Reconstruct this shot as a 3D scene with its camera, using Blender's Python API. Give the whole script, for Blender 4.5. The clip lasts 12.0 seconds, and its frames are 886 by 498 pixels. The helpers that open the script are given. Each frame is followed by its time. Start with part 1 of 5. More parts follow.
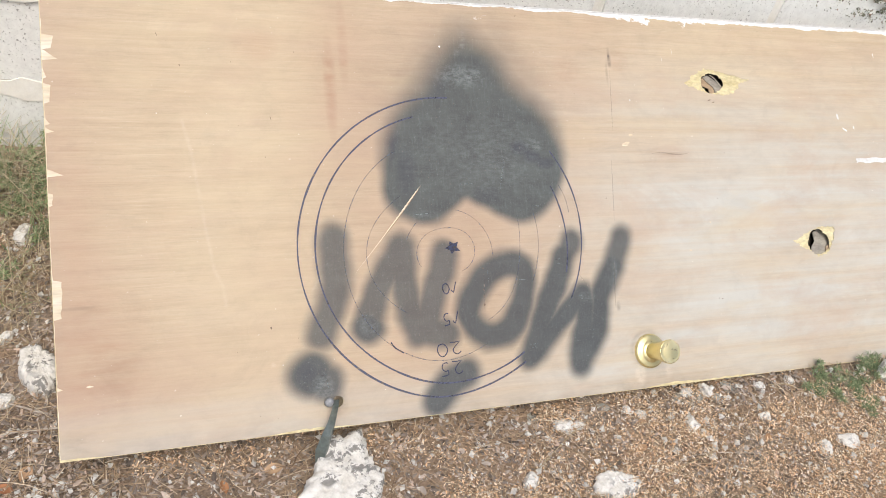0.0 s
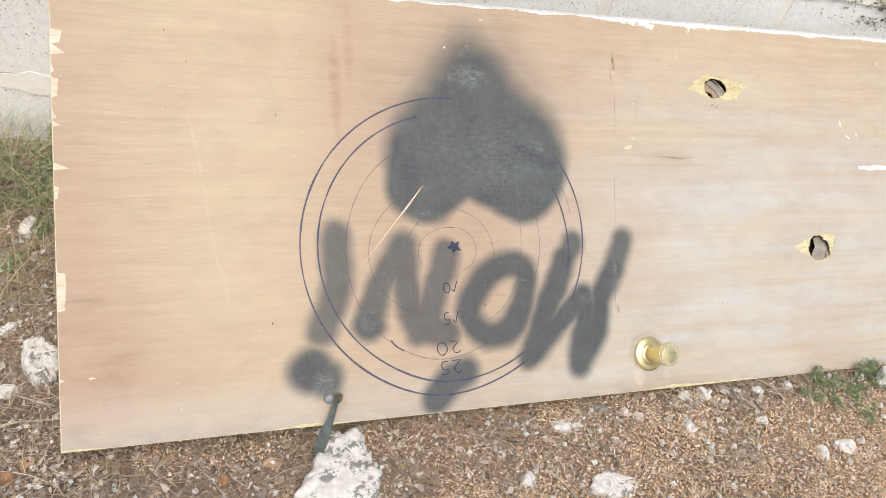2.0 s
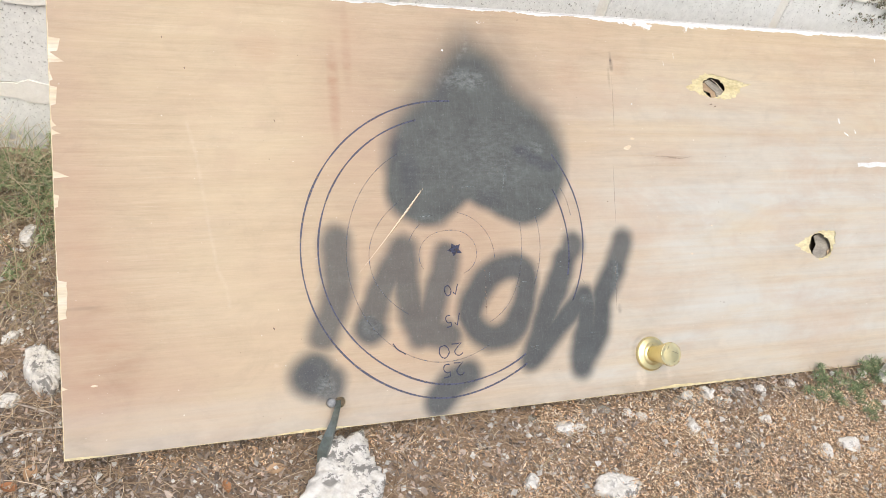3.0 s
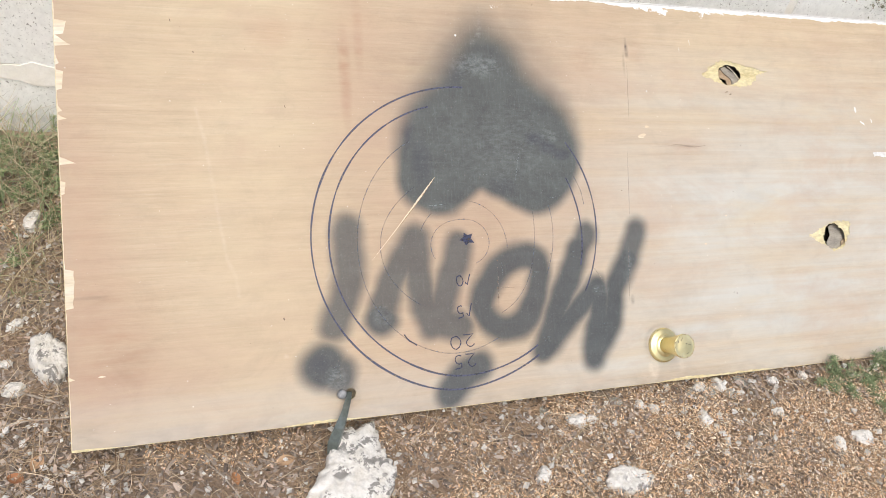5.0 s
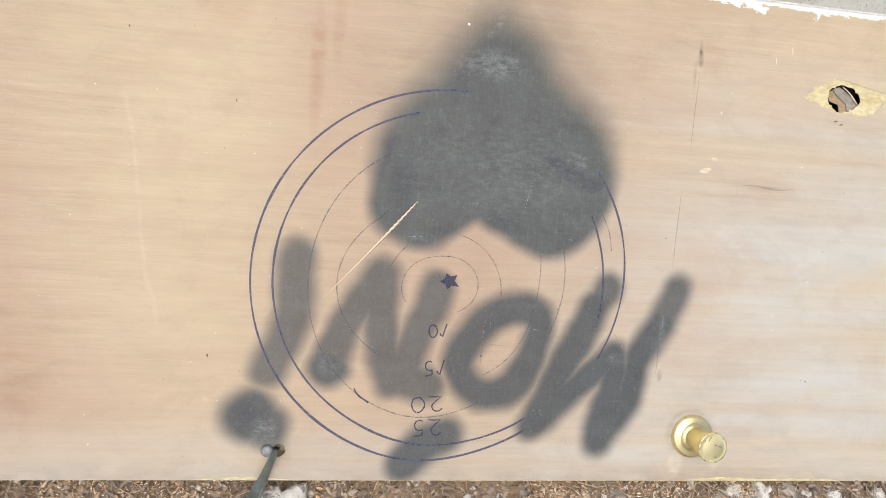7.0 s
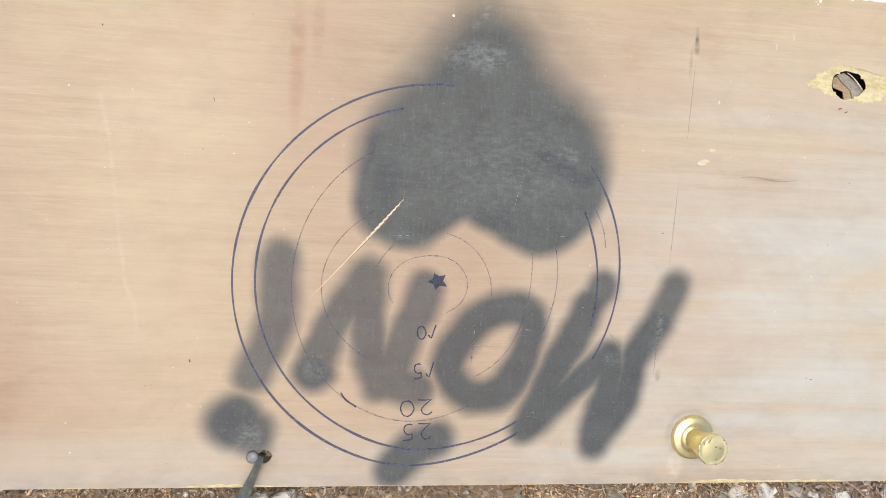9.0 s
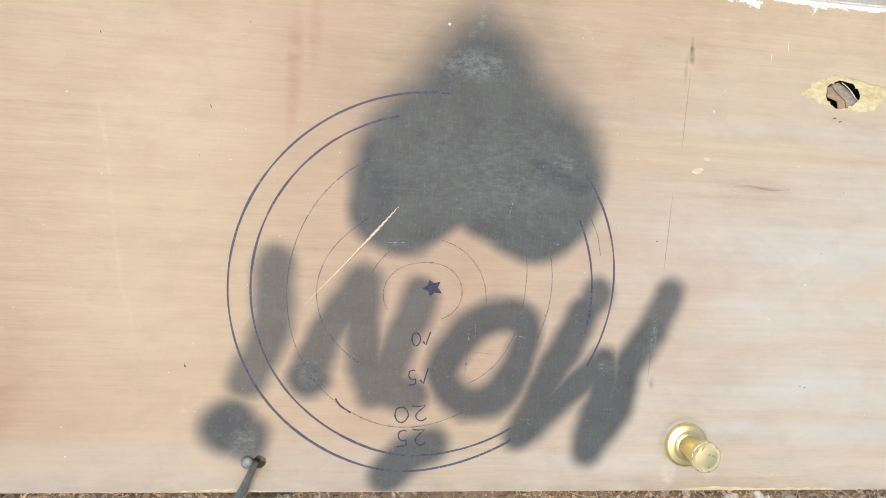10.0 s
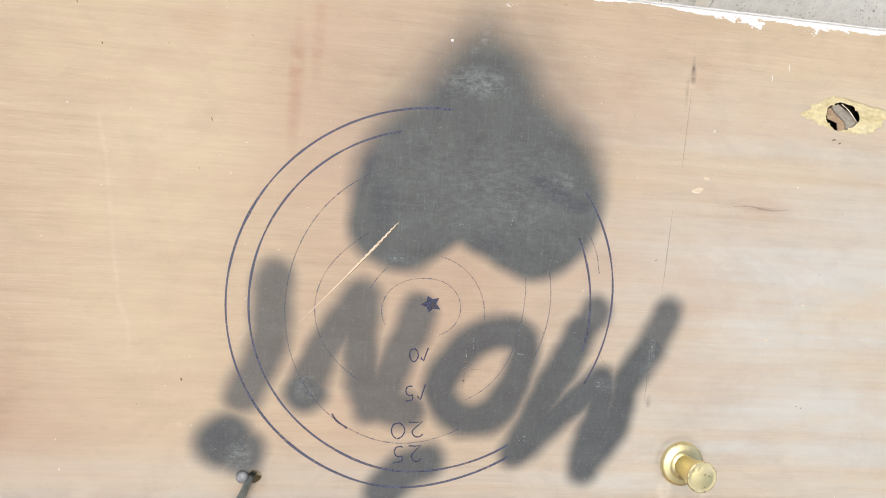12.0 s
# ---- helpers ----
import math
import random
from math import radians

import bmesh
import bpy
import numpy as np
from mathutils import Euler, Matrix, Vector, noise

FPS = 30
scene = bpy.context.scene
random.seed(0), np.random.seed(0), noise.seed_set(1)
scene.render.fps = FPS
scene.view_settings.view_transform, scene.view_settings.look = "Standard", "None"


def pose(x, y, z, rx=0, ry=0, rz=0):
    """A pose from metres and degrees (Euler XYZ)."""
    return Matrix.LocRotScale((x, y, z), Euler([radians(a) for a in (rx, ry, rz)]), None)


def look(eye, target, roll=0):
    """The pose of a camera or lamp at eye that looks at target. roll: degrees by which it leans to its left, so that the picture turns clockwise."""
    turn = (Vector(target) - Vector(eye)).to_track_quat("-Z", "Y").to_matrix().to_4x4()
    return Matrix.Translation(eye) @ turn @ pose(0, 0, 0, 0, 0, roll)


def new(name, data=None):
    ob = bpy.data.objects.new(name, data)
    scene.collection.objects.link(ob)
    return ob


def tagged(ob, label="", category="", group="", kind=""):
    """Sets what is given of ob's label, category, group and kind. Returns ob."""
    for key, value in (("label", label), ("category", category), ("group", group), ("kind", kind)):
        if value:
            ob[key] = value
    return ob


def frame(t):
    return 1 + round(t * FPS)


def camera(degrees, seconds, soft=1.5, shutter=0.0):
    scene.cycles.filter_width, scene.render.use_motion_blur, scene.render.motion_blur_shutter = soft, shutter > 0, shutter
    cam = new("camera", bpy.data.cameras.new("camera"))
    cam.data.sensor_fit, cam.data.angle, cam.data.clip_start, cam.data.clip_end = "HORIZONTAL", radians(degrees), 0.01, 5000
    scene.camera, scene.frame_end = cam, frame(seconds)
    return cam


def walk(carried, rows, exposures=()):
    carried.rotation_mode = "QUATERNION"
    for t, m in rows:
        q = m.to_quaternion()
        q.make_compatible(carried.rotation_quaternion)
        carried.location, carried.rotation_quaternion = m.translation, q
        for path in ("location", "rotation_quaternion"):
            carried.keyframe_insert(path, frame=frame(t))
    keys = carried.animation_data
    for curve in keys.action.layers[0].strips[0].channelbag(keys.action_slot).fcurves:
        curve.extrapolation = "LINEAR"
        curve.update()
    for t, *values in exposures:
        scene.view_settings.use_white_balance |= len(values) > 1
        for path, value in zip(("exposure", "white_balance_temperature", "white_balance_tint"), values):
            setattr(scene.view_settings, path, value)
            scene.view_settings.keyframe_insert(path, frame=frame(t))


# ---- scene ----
cam = camera(54.8, 12.0, 0.9)
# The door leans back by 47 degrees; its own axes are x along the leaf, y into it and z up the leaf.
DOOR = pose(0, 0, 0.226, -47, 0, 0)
PATH = [
    (0, (-0.529, -1.281, -0.097), (0.213, 0.571, 0.036), -4.4),
    (0.5, (-0.528, -1.283, -0.101), (0.213, 0.569, 0.034), -4.1),
    (1, (-0.529, -1.283, -0.1), (0.213, 0.57, 0.034), -4.1),
    (1.5, (-0.53, -1.285, -0.1), (0.211, 0.567, 0.036), -3.6),
    (2, (-0.53, -1.29, -0.102), (0.205, 0.564, 0.036), -3.4),
    (2.5, (-0.529, -1.292, -0.103), (0.207, 0.561, 0.043), -3.9),
    (4.3, (-0.529, -1.281, -0.092), (0.194, 0.58, 0.029), -4.3),
    (4.5, (-0.532, -1.276, -0.094), (0.192, 0.585, 0.02), -4.1),
    (5, (-0.542, -1.262, -0.086), (0.195, 0.595, 0.015), -3.8),
    (5.5, (-0.526, -1.245, -0.073), (0.198, 0.618, 0.01), -3.6),
    (6, (-0.426, -1.188, -0.018), (0.198, 0.712, -0.008), -1.7),
    (6.2, (-0.342, -1.18, 0.01), (0.185, 0.749, -0.026), -0.3),
    (6.5, (-0.288, -1.131, 0.052), (0.182, 0.813, 0.004), 2.8),
    (6.7, (-0.248, -1.109, 0.068), (0.163, 0.847, 0.006), 3.8),
    (8.3, (-0.2, -1.061, 0.115), (0.168, 0.899, -0.02), 3.5),
    (8.5, (-0.185, -1.066, 0.106), (0.157, 0.901, -0.016), 3.2),
    (9, (-0.181, -1.066, 0.101), (0.164, 0.901, -0.015), 2.8),
    (9.5, (-0.185, -1.069, 0.112), (0.164, 0.895, -0.023), 3.5),
    (10, (-0.175, -1.072, 0.105), (0.168, 0.895, -0.001), 3.1),
    (10.5, (-0.175, -1.07, 0.103), (0.176, 0.897, 0.011), 2.3),
    (11, (-0.175, -1.069, 0.103), (0.178, 0.897, 0.005), 2.7),
    (11.5, (-0.173, -1.07, 0.101), (0.175, 0.897, 0.016), 2.9),
    (12, (-0.183, -1.068, 0.12), (0.175, 0.897, 0.024), 4.0),
]
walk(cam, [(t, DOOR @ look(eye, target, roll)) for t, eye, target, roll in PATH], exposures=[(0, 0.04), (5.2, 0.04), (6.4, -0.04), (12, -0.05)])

# ---- light: bright overcast sky ----
world = bpy.data.worlds.new("sky")
scene.world = world
world.use_nodes = True
wn = world.node_tree.nodes
sky = wn.new("ShaderNodeTexSky")
sky.sky_type, sky.sun_disc = "NISHITA", False
sky.sun_elevation, sky.sun_rotation, sky.dust_density = radians(57), radians(197), 4.0
wn["Background"].inputs["Strength"].default_value = 0.13
world.node_tree.links.new(sky.outputs[0], wn["Background"].inputs["Color"])
sun = new("sun", bpy.data.lights.new("sun", "SUN"))
sun.data.energy, sun.data.angle, sun.data.color = 1.5, radians(35), (1.0, 0.962, 0.895)
sun.matrix_world = look((-0.6, -2.0, 3.2), (0, 0, 0))


# ---- materials ----
class Mat:
    """A node material with a few short ways to add nodes."""

    def __init__(self, name, rough=0.8, metal=0.0):
        self.m = bpy.data.materials.new(name)
        self.m.use_nodes = True
        self.n, self.l = self.m.node_tree.nodes, self.m.node_tree.links
        self.b = self.n["Principled BSDF"]
        self.b.inputs["Roughness"].default_value, self.b.inputs["Metallic"].default_value = rough, metal
        self.obj = self.n.new("ShaderNodeTexCoord").outputs["Object"]

    def put(self, a, socket):
        if isinstance(a, (int, float)):
            socket.default_value = a
        elif isinstance(a, tuple):
            socket.default_value = (*a, 1.0)[:len(socket.default_value)]
        else:
            self.l.new(a, socket)

    def noise(self, scale, stretch=(1, 1, 1), detail=4.0, rough=0.55, warp=0.0):
        mp = self.n.new("ShaderNodeMapping")
        mp.inputs["Scale"].default_value = stretch
        self.l.new(self.obj, mp.inputs["Vector"])
        t = self.n.new("ShaderNodeTexNoise")
        t.inputs["Scale"].default_value, t.inputs["Detail"].default_value = scale, detail
        t.inputs["Roughness"].default_value, t.inputs["Distortion"].default_value = rough, warp
        self.l.new(mp.outputs[0], t.inputs["Vector"])
        return t.outputs["Fac"]

    def cells(self, scale, stretch=(1, 1, 1), feature="F1"):
        mp = self.n.new("ShaderNodeMapping")
        mp.inputs["Scale"].default_value = stretch
        self.l.new(self.obj, mp.inputs["Vector"])
        t = self.n.new("ShaderNodeTexVoronoi")
        t.feature = feature
        t.inputs["Scale"].default_value = scale
        self.l.new(mp.outputs[0], t.inputs["Vector"])
        return t.outputs["Distance"]

    def ramp(self, fac, *stops):
        r = self.n.new("ShaderNodeValToRGB")
        e = r.color_ramp.elements
        while len(e) < len(stops):
            e.new(0.5)
        for k, (at, col) in zip(e, stops):
            k.position, k.color = at, (*col, 1) if isinstance(col, tuple) else (col, col, col, 1)
        self.l.new(fac, r.inputs["Fac"])
        return r.outputs["Color"]

    def mix(self, fac, a, b, how="MIX"):
        x = self.n.new("ShaderNodeMix")
        x.data_type, x.blend_type = "RGBA", how
        self.put(fac, x.inputs[0]), self.put(a, x.inputs[6]), self.put(b, x.inputs[7])
        return x.outputs[2]

    def math(self, how, a, b=0.0, c=0.0, clamp=False):
        x = self.n.new("ShaderNodeMath")
        x.operation, x.use_clamp = how, clamp
        for s, v in zip(x.inputs, (a, b, c)):
            self.put(v, s)
        return x.outputs[0]

    def attr(self, name):
        a = self.n.new("ShaderNodeAttribute")
        a.attribute_name = name
        return a.outputs["Fac"]

    def island(self):
        return self.n.new("ShaderNodeNewGeometry").outputs["Random Per Island"]

    def object_random(self):
        return self.n.new("ShaderNodeObjectInfo").outputs["Random"]

    def colour(self, a):
        self.put(a, self.b.inputs["Base Color"])
        return self

    def rough(self, a):
        self.put(a, self.b.inputs["Roughness"])
        return self

    def bump(self, height, strength=0.3, distance=0.002):
        x = self.n.new("ShaderNodeBump")
        x.inputs["Strength"].default_value, x.inputs["Distance"].default_value = strength, distance
        self.l.new(height, x.inputs["Height"])
        self.l.new(x.outputs[0], self.b.inputs["Normal"])
        return self


def veneer_material():
    m = Mat("veneer", 0.62)
    wide = m.noise(3.0, (0.8, 1, 3.2), 6, 0.65, 0.4)
    streak = m.noise(7.0, (0.55, 1, 10), 7, 0.70, 0.25)
    fine = m.noise(34.0, (0.50, 1, 12), 6, 0.76, 0.3)
    pores = m.noise(120.0, (0.22, 1, 5.0), 4, 0.75)
    blot = m.noise(4.2, (1, 1, 1.2), 6, 0.65)
    wood = m.ramp(wide, (0.3, (0.490, 0.378, 0.245)), (0.5, (0.560, 0.450, 0.305)), (0.7, (0.605, 0.500, 0.352)))
    wood = m.mix(0.55, wood, m.ramp(streak, (0.32, (0.44, 0.318, 0.202)), (0.5, (0.565, 0.452, 0.310)), (0.68, (0.665, 0.565, 0.418))), "MIX")
    wood = m.mix(0.40, wood, m.ramp(fine, (0.32, 0.70), (0.5, 0.99), (0.72, 1.14)), "MULTIPLY")
    wood = m.mix(0.26, wood, m.ramp(pores, (0.34, 0.62), (0.45, 1.0), (0.7, 1.05)), "MULTIPLY")
    # pale hairlines where the grain stands open
    open_grain = m.ramp(m.noise(26, (0.22, 1, 13), 5, 0.68, 0.2), (0.59, 0.0), (0.67, 0.42))
    wood = m.mix(open_grain, wood, (0.70, 0.60, 0.44))
    wood = m.mix(m.math("MULTIPLY", m.ramp(blot, (0.46, 0.0), (0.66, 1.0)), 0.25), wood, (0.52, 0.355, 0.235))
    # redder, darker wood about the heart and towards the left end
    blush = m.math("MULTIPLY", m.attr("blush"), m.ramp(m.noise(5.0, (0.5, 1, 3.0), 6, 0.68), (0.28, 0.35), (0.66, 1.0)))
    wood = m.mix(blush, wood, (0.472, 0.332, 0.243))
    sallow = m.math("MULTIPLY", m.attr("sallow"), m.ramp(m.noise(6.0, (0.4, 1, 3.5), 5, 0.65), (0.3, 0.4), (0.62, 1.0)))
    wood = m.mix(sallow, wood, (0.665, 0.548, 0.372))
    # paler, greyer wood towards the right and the bottom, in bands along the grain
    bands = m.math("ADD", m.math("MULTIPLY", m.noise(4.5, (0.22, 1, 8.5), 5, 0.6), 0.65), m.math("MULTIPLY", m.noise(3.2, (0.9, 1, 1.6), 4, 0.6), 0.35))
    wash = m.math("MULTIPLY", m.attr("wash"), m.ramp(bands, (0.36, 0.22), (0.58, 1.0)))
    wood = m.mix(wash, wood, (0.592, 0.590, 0.545))
    stain = m.math("MULTIPLY", m.attr("stain"), m.ramp(m.noise(22, (0.6, 1, 2.2), 5, 0.65), (0.34, 0.15), (0.65, 1.0)))
    wood = m.mix(stain, wood, (0.38, 0.19, 0.115))
    grime_and_shade = m.math("MULTIPLY", m.attr("grime_and_shade"), m.ramp(m.noise(35, (0.8, 1, 2.0), 4), (0.35, 0.2), (0.65, 1.0)))
    wood = m.mix(grime_and_shade, wood, (0.13, 0.10, 0.085))
    wood = m.mix(m.math("MULTIPLY", m.attr("pale"), m.ramp(m.noise(60, (1, 1, 1.5), 4, 0.7), (0.38, 0.1), (0.62, 1.0))), wood, (0.74, 0.66, 0.55))
    # smears, dents and crumbs of old paint
    wood = m.mix(0.42, wood, m.ramp(m.noise(13, (1.0, 1, 1.5), 7, 0.72, 0.5), (0.30, 0.78), (0.5, 1.0), (0.72, 1.13)), "MULTIPLY")
    # rosy and sallow patches a hand across
    wood = m.mix(m.ramp(m.noise(6.5, (0.7, 1, 1.6), 7, 0.70, 0.6), (0.50, 0.0), (0.68, 0.42)), wood, (0.515, 0.372, 0.270))
    wood = m.mix(m.ramp(m.noise(5.5, (0.5, 1, 2.4), 6, 0.68, 0.3), (0.52, 0.0), (0.70, 0.40)), wood, (0.625, 0.515, 0.335))
    wood = m.mix(m.ramp(m.noise(190, (1, 1, 1), 2, 0.5), (0.735, 0.0), (0.765, 0.8)), wood, (0.80, 0.76, 0.68))
    wood = m.mix(m.ramp(m.noise(130, (1.2, 1, 0.8), 3, 0.5), (0.235, 0.65), (0.265, 0.0)), wood, (0.24, 0.17, 0.12))
    # sprayed paint: thin and speckled at the rim, rubbed in fine upright hatching
    grainy = m.math("MULTIPLY_ADD", m.math("SUBTRACT", m.noise(420, (1, 1, 1), 2), 0.5), 0.13, m.attr("spray"))
    speck = m.ramp(m.noise(210, (1.3, 1, 0.6), 4, 0.75), (0.63, 1.0), (0.77, 0.55))
    worn = m.math("MULTIPLY", m.attr("worn"), m.ramp(m.noise(95, (0.7, 1, 1.5), 6, 0.78), (0.44, 0.0), (0.66, 1.0)))
    cover = m.math("MULTIPLY", m.math("MULTIPLY", grainy, speck, clamp=True), 0.975)
    black = m.ramp(m.noise(17, (1, 1, 1.3), 6, 0.68), (0.30, (0.050, 0.060, 0.063)), (0.70, (0.096, 0.113, 0.113)))
    hatch = m.noise(120, (2.2, 1, 0.30), 5, 0.75)
    black = m.mix(m.ramp(hatch, (0.52, 0.0), (0.72, 0.50)), black, (0.150, 0.180, 0.184))
    rub = m.ramp(m.noise(30, (0.22, 1, 5.0), 5, 0.7), (0.56, 0.0), (0.72, 0.32))
    black = m.mix(rub, black, (0.140, 0.172, 0.182))
    black = m.mix(m.attr("dense"), black, (0.042, 0.053, 0.070))
    black = m.mix(m.ramp(m.noise(190, (0.9, 1, 1.2), 5, 0.8), (0.58, 0.0), (0.72, 0.65)), black, (0.25, 0.29, 0.28))
    black = m.mix(worn, black, (0.25, 0.285, 0.290))
    col = m.mix(cover, wood, black)
    drip = m.math("ADD", m.attr("white"), m.math("MULTIPLY", m.math("SUBTRACT", m.noise(75, (0.8, 1, 1.3), 5, 0.7), 0.5), 1.7))
    drip = m.ramp(drip, (0.47, 0.0), (0.53, 1.0))
    col = m.mix(drip, col, (0.86, 0.86, 0.84))
    m.colour(col)
    m.rough(m.math("MULTIPLY_ADD", fine, 0.25, 0.48))
    height = m.math("ADD", m.math("MULTIPLY", fine, 0.5), m.math("MULTIPLY", drip, 0.8))
    return m.bump(height, 0.18, 0.001).m


def two_tone(name, low, high, scale, rough=0.85, bump=0.4, stretch=(1, 1, 1), metal=0.0, fine=6.0, depth=0.002, span=(0.35, 0.65)):
    m = Mat(name, rough, metal)
    a, b = m.noise(scale, stretch, 5, 0.62), m.noise(scale * fine, stretch, 3, 0.6)
    c = m.ramp(a, (span[0], low), (span[1], high))
    m.colour(m.mix(0.5, c, m.ramp(b, (0.3, 0.6), (0.7, 1.15)), "MULTIPLY"))
    return m.bump(m.math("ADD", a, m.math("MULTIPLY", b, 0.5)), bump, depth).m


def pieces_material(name, *stops, rough=0.85, per_object=False, grain=80):
    """Each loose piece takes one of the given colours."""
    m = Mat(name, rough)
    r = m.object_random() if per_object else m.island()
    c = m.ramp(r, *stops)
    g = m.noise(grain, (1, 1, 1), 4, 0.65)
    m.colour(m.mix(0.6, c, m.ramp(g, (0.3, 0.6), (0.7, 1.2)), "MULTIPLY"))
    return m.bump(g, 0.4, 0.001).m


def ground_material():
    m = Mat("forest_soil", 0.95)
    a, b, c = m.noise(2.2, detail=5), m.noise(28, detail=6, rough=0.7), m.noise(160, detail=4, rough=0.7)
    col = m.ramp(b, (0.3, (0.15, 0.112, 0.085)), (0.5, (0.29, 0.218, 0.163)), (0.7, (0.50, 0.41, 0.32)))
    col = m.mix(m.ramp(a, (0.38, 0.0), (0.60, 0.65)), col, (0.52, 0.37, 0.25))
    col = m.mix(m.ramp(m.noise(5.5, detail=5), (0.56, 0.0), (0.68, 0.6)), col, (0.46, 0.43, 0.38))
    m.colour(m.mix(0.7, col, m.ramp(c, (0.3, 0.45), (0.7, 1.3)), "MULTIPLY"))
    return m.bump(m.math("ADD", b, c), 0.8, 0.008).m


def block_material():
    m = Mat("concrete_block", 0.95)
    a, b = m.noise(9, detail=6, rough=0.65), m.noise(70, detail=5, rough=0.7)
    pit = m.noise(230, detail=3, rough=0.6, warp=0.4)
    col = m.ramp(a, (0.3, (0.87, 0.885, 0.84)), (0.5, (0.93, 0.94, 0.905)), (0.7, (0.95, 0.955, 0.925)))
    col = m.mix(m.math("MULTIPLY", m.object_random(), 0.20), col, (0.80, 0.83, 0.81))
    col = m.mix(0.6, col, m.ramp(b, (0.3, 0.86), (0.6, 1.06)), "MULTIPLY")
    holes = m.math("MULTIPLY", m.ramp(pit, (0.60, 0.0), (0.66, 1.0)), m.ramp(m.noise(14, detail=4), (0.40, 0.25), (0.56, 1.0)))
    col = m.mix(m.math("MULTIPLY", holes, 0.75), col, (0.20, 0.19, 0.17))
    moss = m.ramp(m.noise(4.0, detail=7, rough=0.72), (0.62, 0.0), (0.72, 0.60))
    col = m.mix(moss, col, (0.22, 0.215, 0.17))
    m.colour(col)
    return m.bump(m.math("SUBTRACT", m.math("ADD", a, b), m.math("MULTIPLY", holes, 1.2)), 0.5, 0.004).m


def mortar_material():
    m = Mat("pale_mortar", 0.95)
    a, b = m.noise(24, detail=6, rough=0.65), m.noise(140, detail=4, rough=0.7)
    m.colour(m.mix(0.35, m.ramp(a, (0.3, (0.86, 0.84, 0.76)), (0.65, (0.94, 0.925, 0.87))), m.ramp(b, (0.3, 0.82), (0.6, 1.04)), "MULTIPLY"))
    return m.bump(m.math("ADD", a, m.math("MULTIPLY", b, 0.4)), 0.5, 0.004).m


def limestone_material(name, k, spots=0.85, relief=0.9):
    """White limestone with grey lichen; k: texture size for stones built at unit size."""
    m = Mat(name, 0.92)
    a, b = m.noise(34 * k, detail=6, rough=0.7), m.noise(150 * k, detail=4, rough=0.72)
    col = m.ramp(a, (0.3, (0.66, 0.63, 0.56)), (0.5, (0.80, 0.78, 0.73)), (0.75, (0.87, 0.86, 0.82)))
    lichen = m.ramp(m.noise(62 * k, detail=6, rough=0.72, warp=0.5), (0.515, 0.0), (0.545, 1.0))
    patch = m.ramp(m.noise(15 * k, detail=2), (0.43, 0.0), (0.49, 1.0))
    col = m.mix(m.math("MULTIPLY", m.math("MULTIPLY", lichen, patch), spots), col, (0.20, 0.19, 0.175))
    col = m.mix(m.ramp(m.noise(18 * k, detail=4), (0.62, 0.0), (0.74, 0.5)), col, (0.55, 0.42, 0.30))
    col = m.mix(0.5, col, m.ramp(b, (0.3, 0.72), (0.6, 1.05)), "MULTIPLY")
    m.colour(col)
    return m.bump(m.math("ADD", a, m.math("MULTIPLY", b, 0.6)), relief, 0.007).m


def brass_material():
    m = Mat("worn_brass", 0.27, 1.0)
    a = m.noise(45, detail=5, rough=0.7)
    tarnish = m.ramp(m.noise(120, detail=5, rough=0.75), (0.64, 0.0), (0.70, 1.0))
    m.colour(m.mix(tarnish, m.ramp(a, (0.35, (0.86, 0.73, 0.36)), (0.65, (0.92, 0.83, 0.50))), (0.17, 0.10, 0.04)))
    m.rough(m.ramp(a, (0.3, 0.32), (0.7, 0.50)))
    return m.bump(a, 0.06, 0.001).m


def ink_material(name, colour, thin):
    """Ballpoint or marker ink that skips over the grain."""
    m = Mat(name, 0.6)
    m.colour(colour)
    skip = m.ramp(m.noise(170, (1, 1, 1.6), 4, 0.7), (0.5 - thin, 0.25), (0.62 - thin * 0.2, 1.0))
    m.put(skip, m.b.inputs["Alpha"])
    return m.m


VENEER = veneer_material()
CORE = two_tone("raw_core_board", (0.66, 0.56, 0.30), (0.84, 0.77, 0.50), 40, 0.9, 0.8, (0.5, 1, 1), depth=0.003)
UNDER = two_tone("cream_ply", (0.72, 0.60, 0.40), (0.90, 0.83, 0.70), 16, 0.85, 0.3, (0.3, 1, 2))
PALE = two_tone("pale_bare_wood", (0.74, 0.62, 0.45), (0.86, 0.77, 0.62), 40, 0.85, 0.3, (0.3, 1, 3))
EDGE_WHITE = two_tone("white_gloss_paint", (0.80, 0.80, 0.78), (0.88, 0.88, 0.86), 18, 0.45, 0.2)
CARDBOARD = two_tone("grey_card_filling", (0.32, 0.295, 0.25), (0.46, 0.42, 0.35), 30, 0.95, 0.3, (1, 1, 3))
TAN = two_tone("tan_card", (0.42, 0.30, 0.19), (0.60, 0.46, 0.31), 40, 0.95, 0.4, (1, 1, 3))
INSIDE = two_tone("brown_filling", (0.22, 0.15, 0.09), (0.42, 0.31, 0.19), 40, 0.95, 0.4)
BRASS = brass_material()
BOLD_INK = ink_material("blue_marker_ink", (0.085, 0.095, 0.155), 0.24)
THIN_INK = ink_material("blue_pen_ink", (0.13, 0.16, 0.21), 0.02)
DARK_INK = ink_material("dark_blue_pen_ink", (0.04, 0.048, 0.10), 0.3)
FAINT = ink_material("faint_pale_scuff", (0.70, 0.60, 0.48), -0.08)
RUBBED = ink_material("rubbed_blue_grey_paint", (0.27, 0.33, 0.335), 0.05)
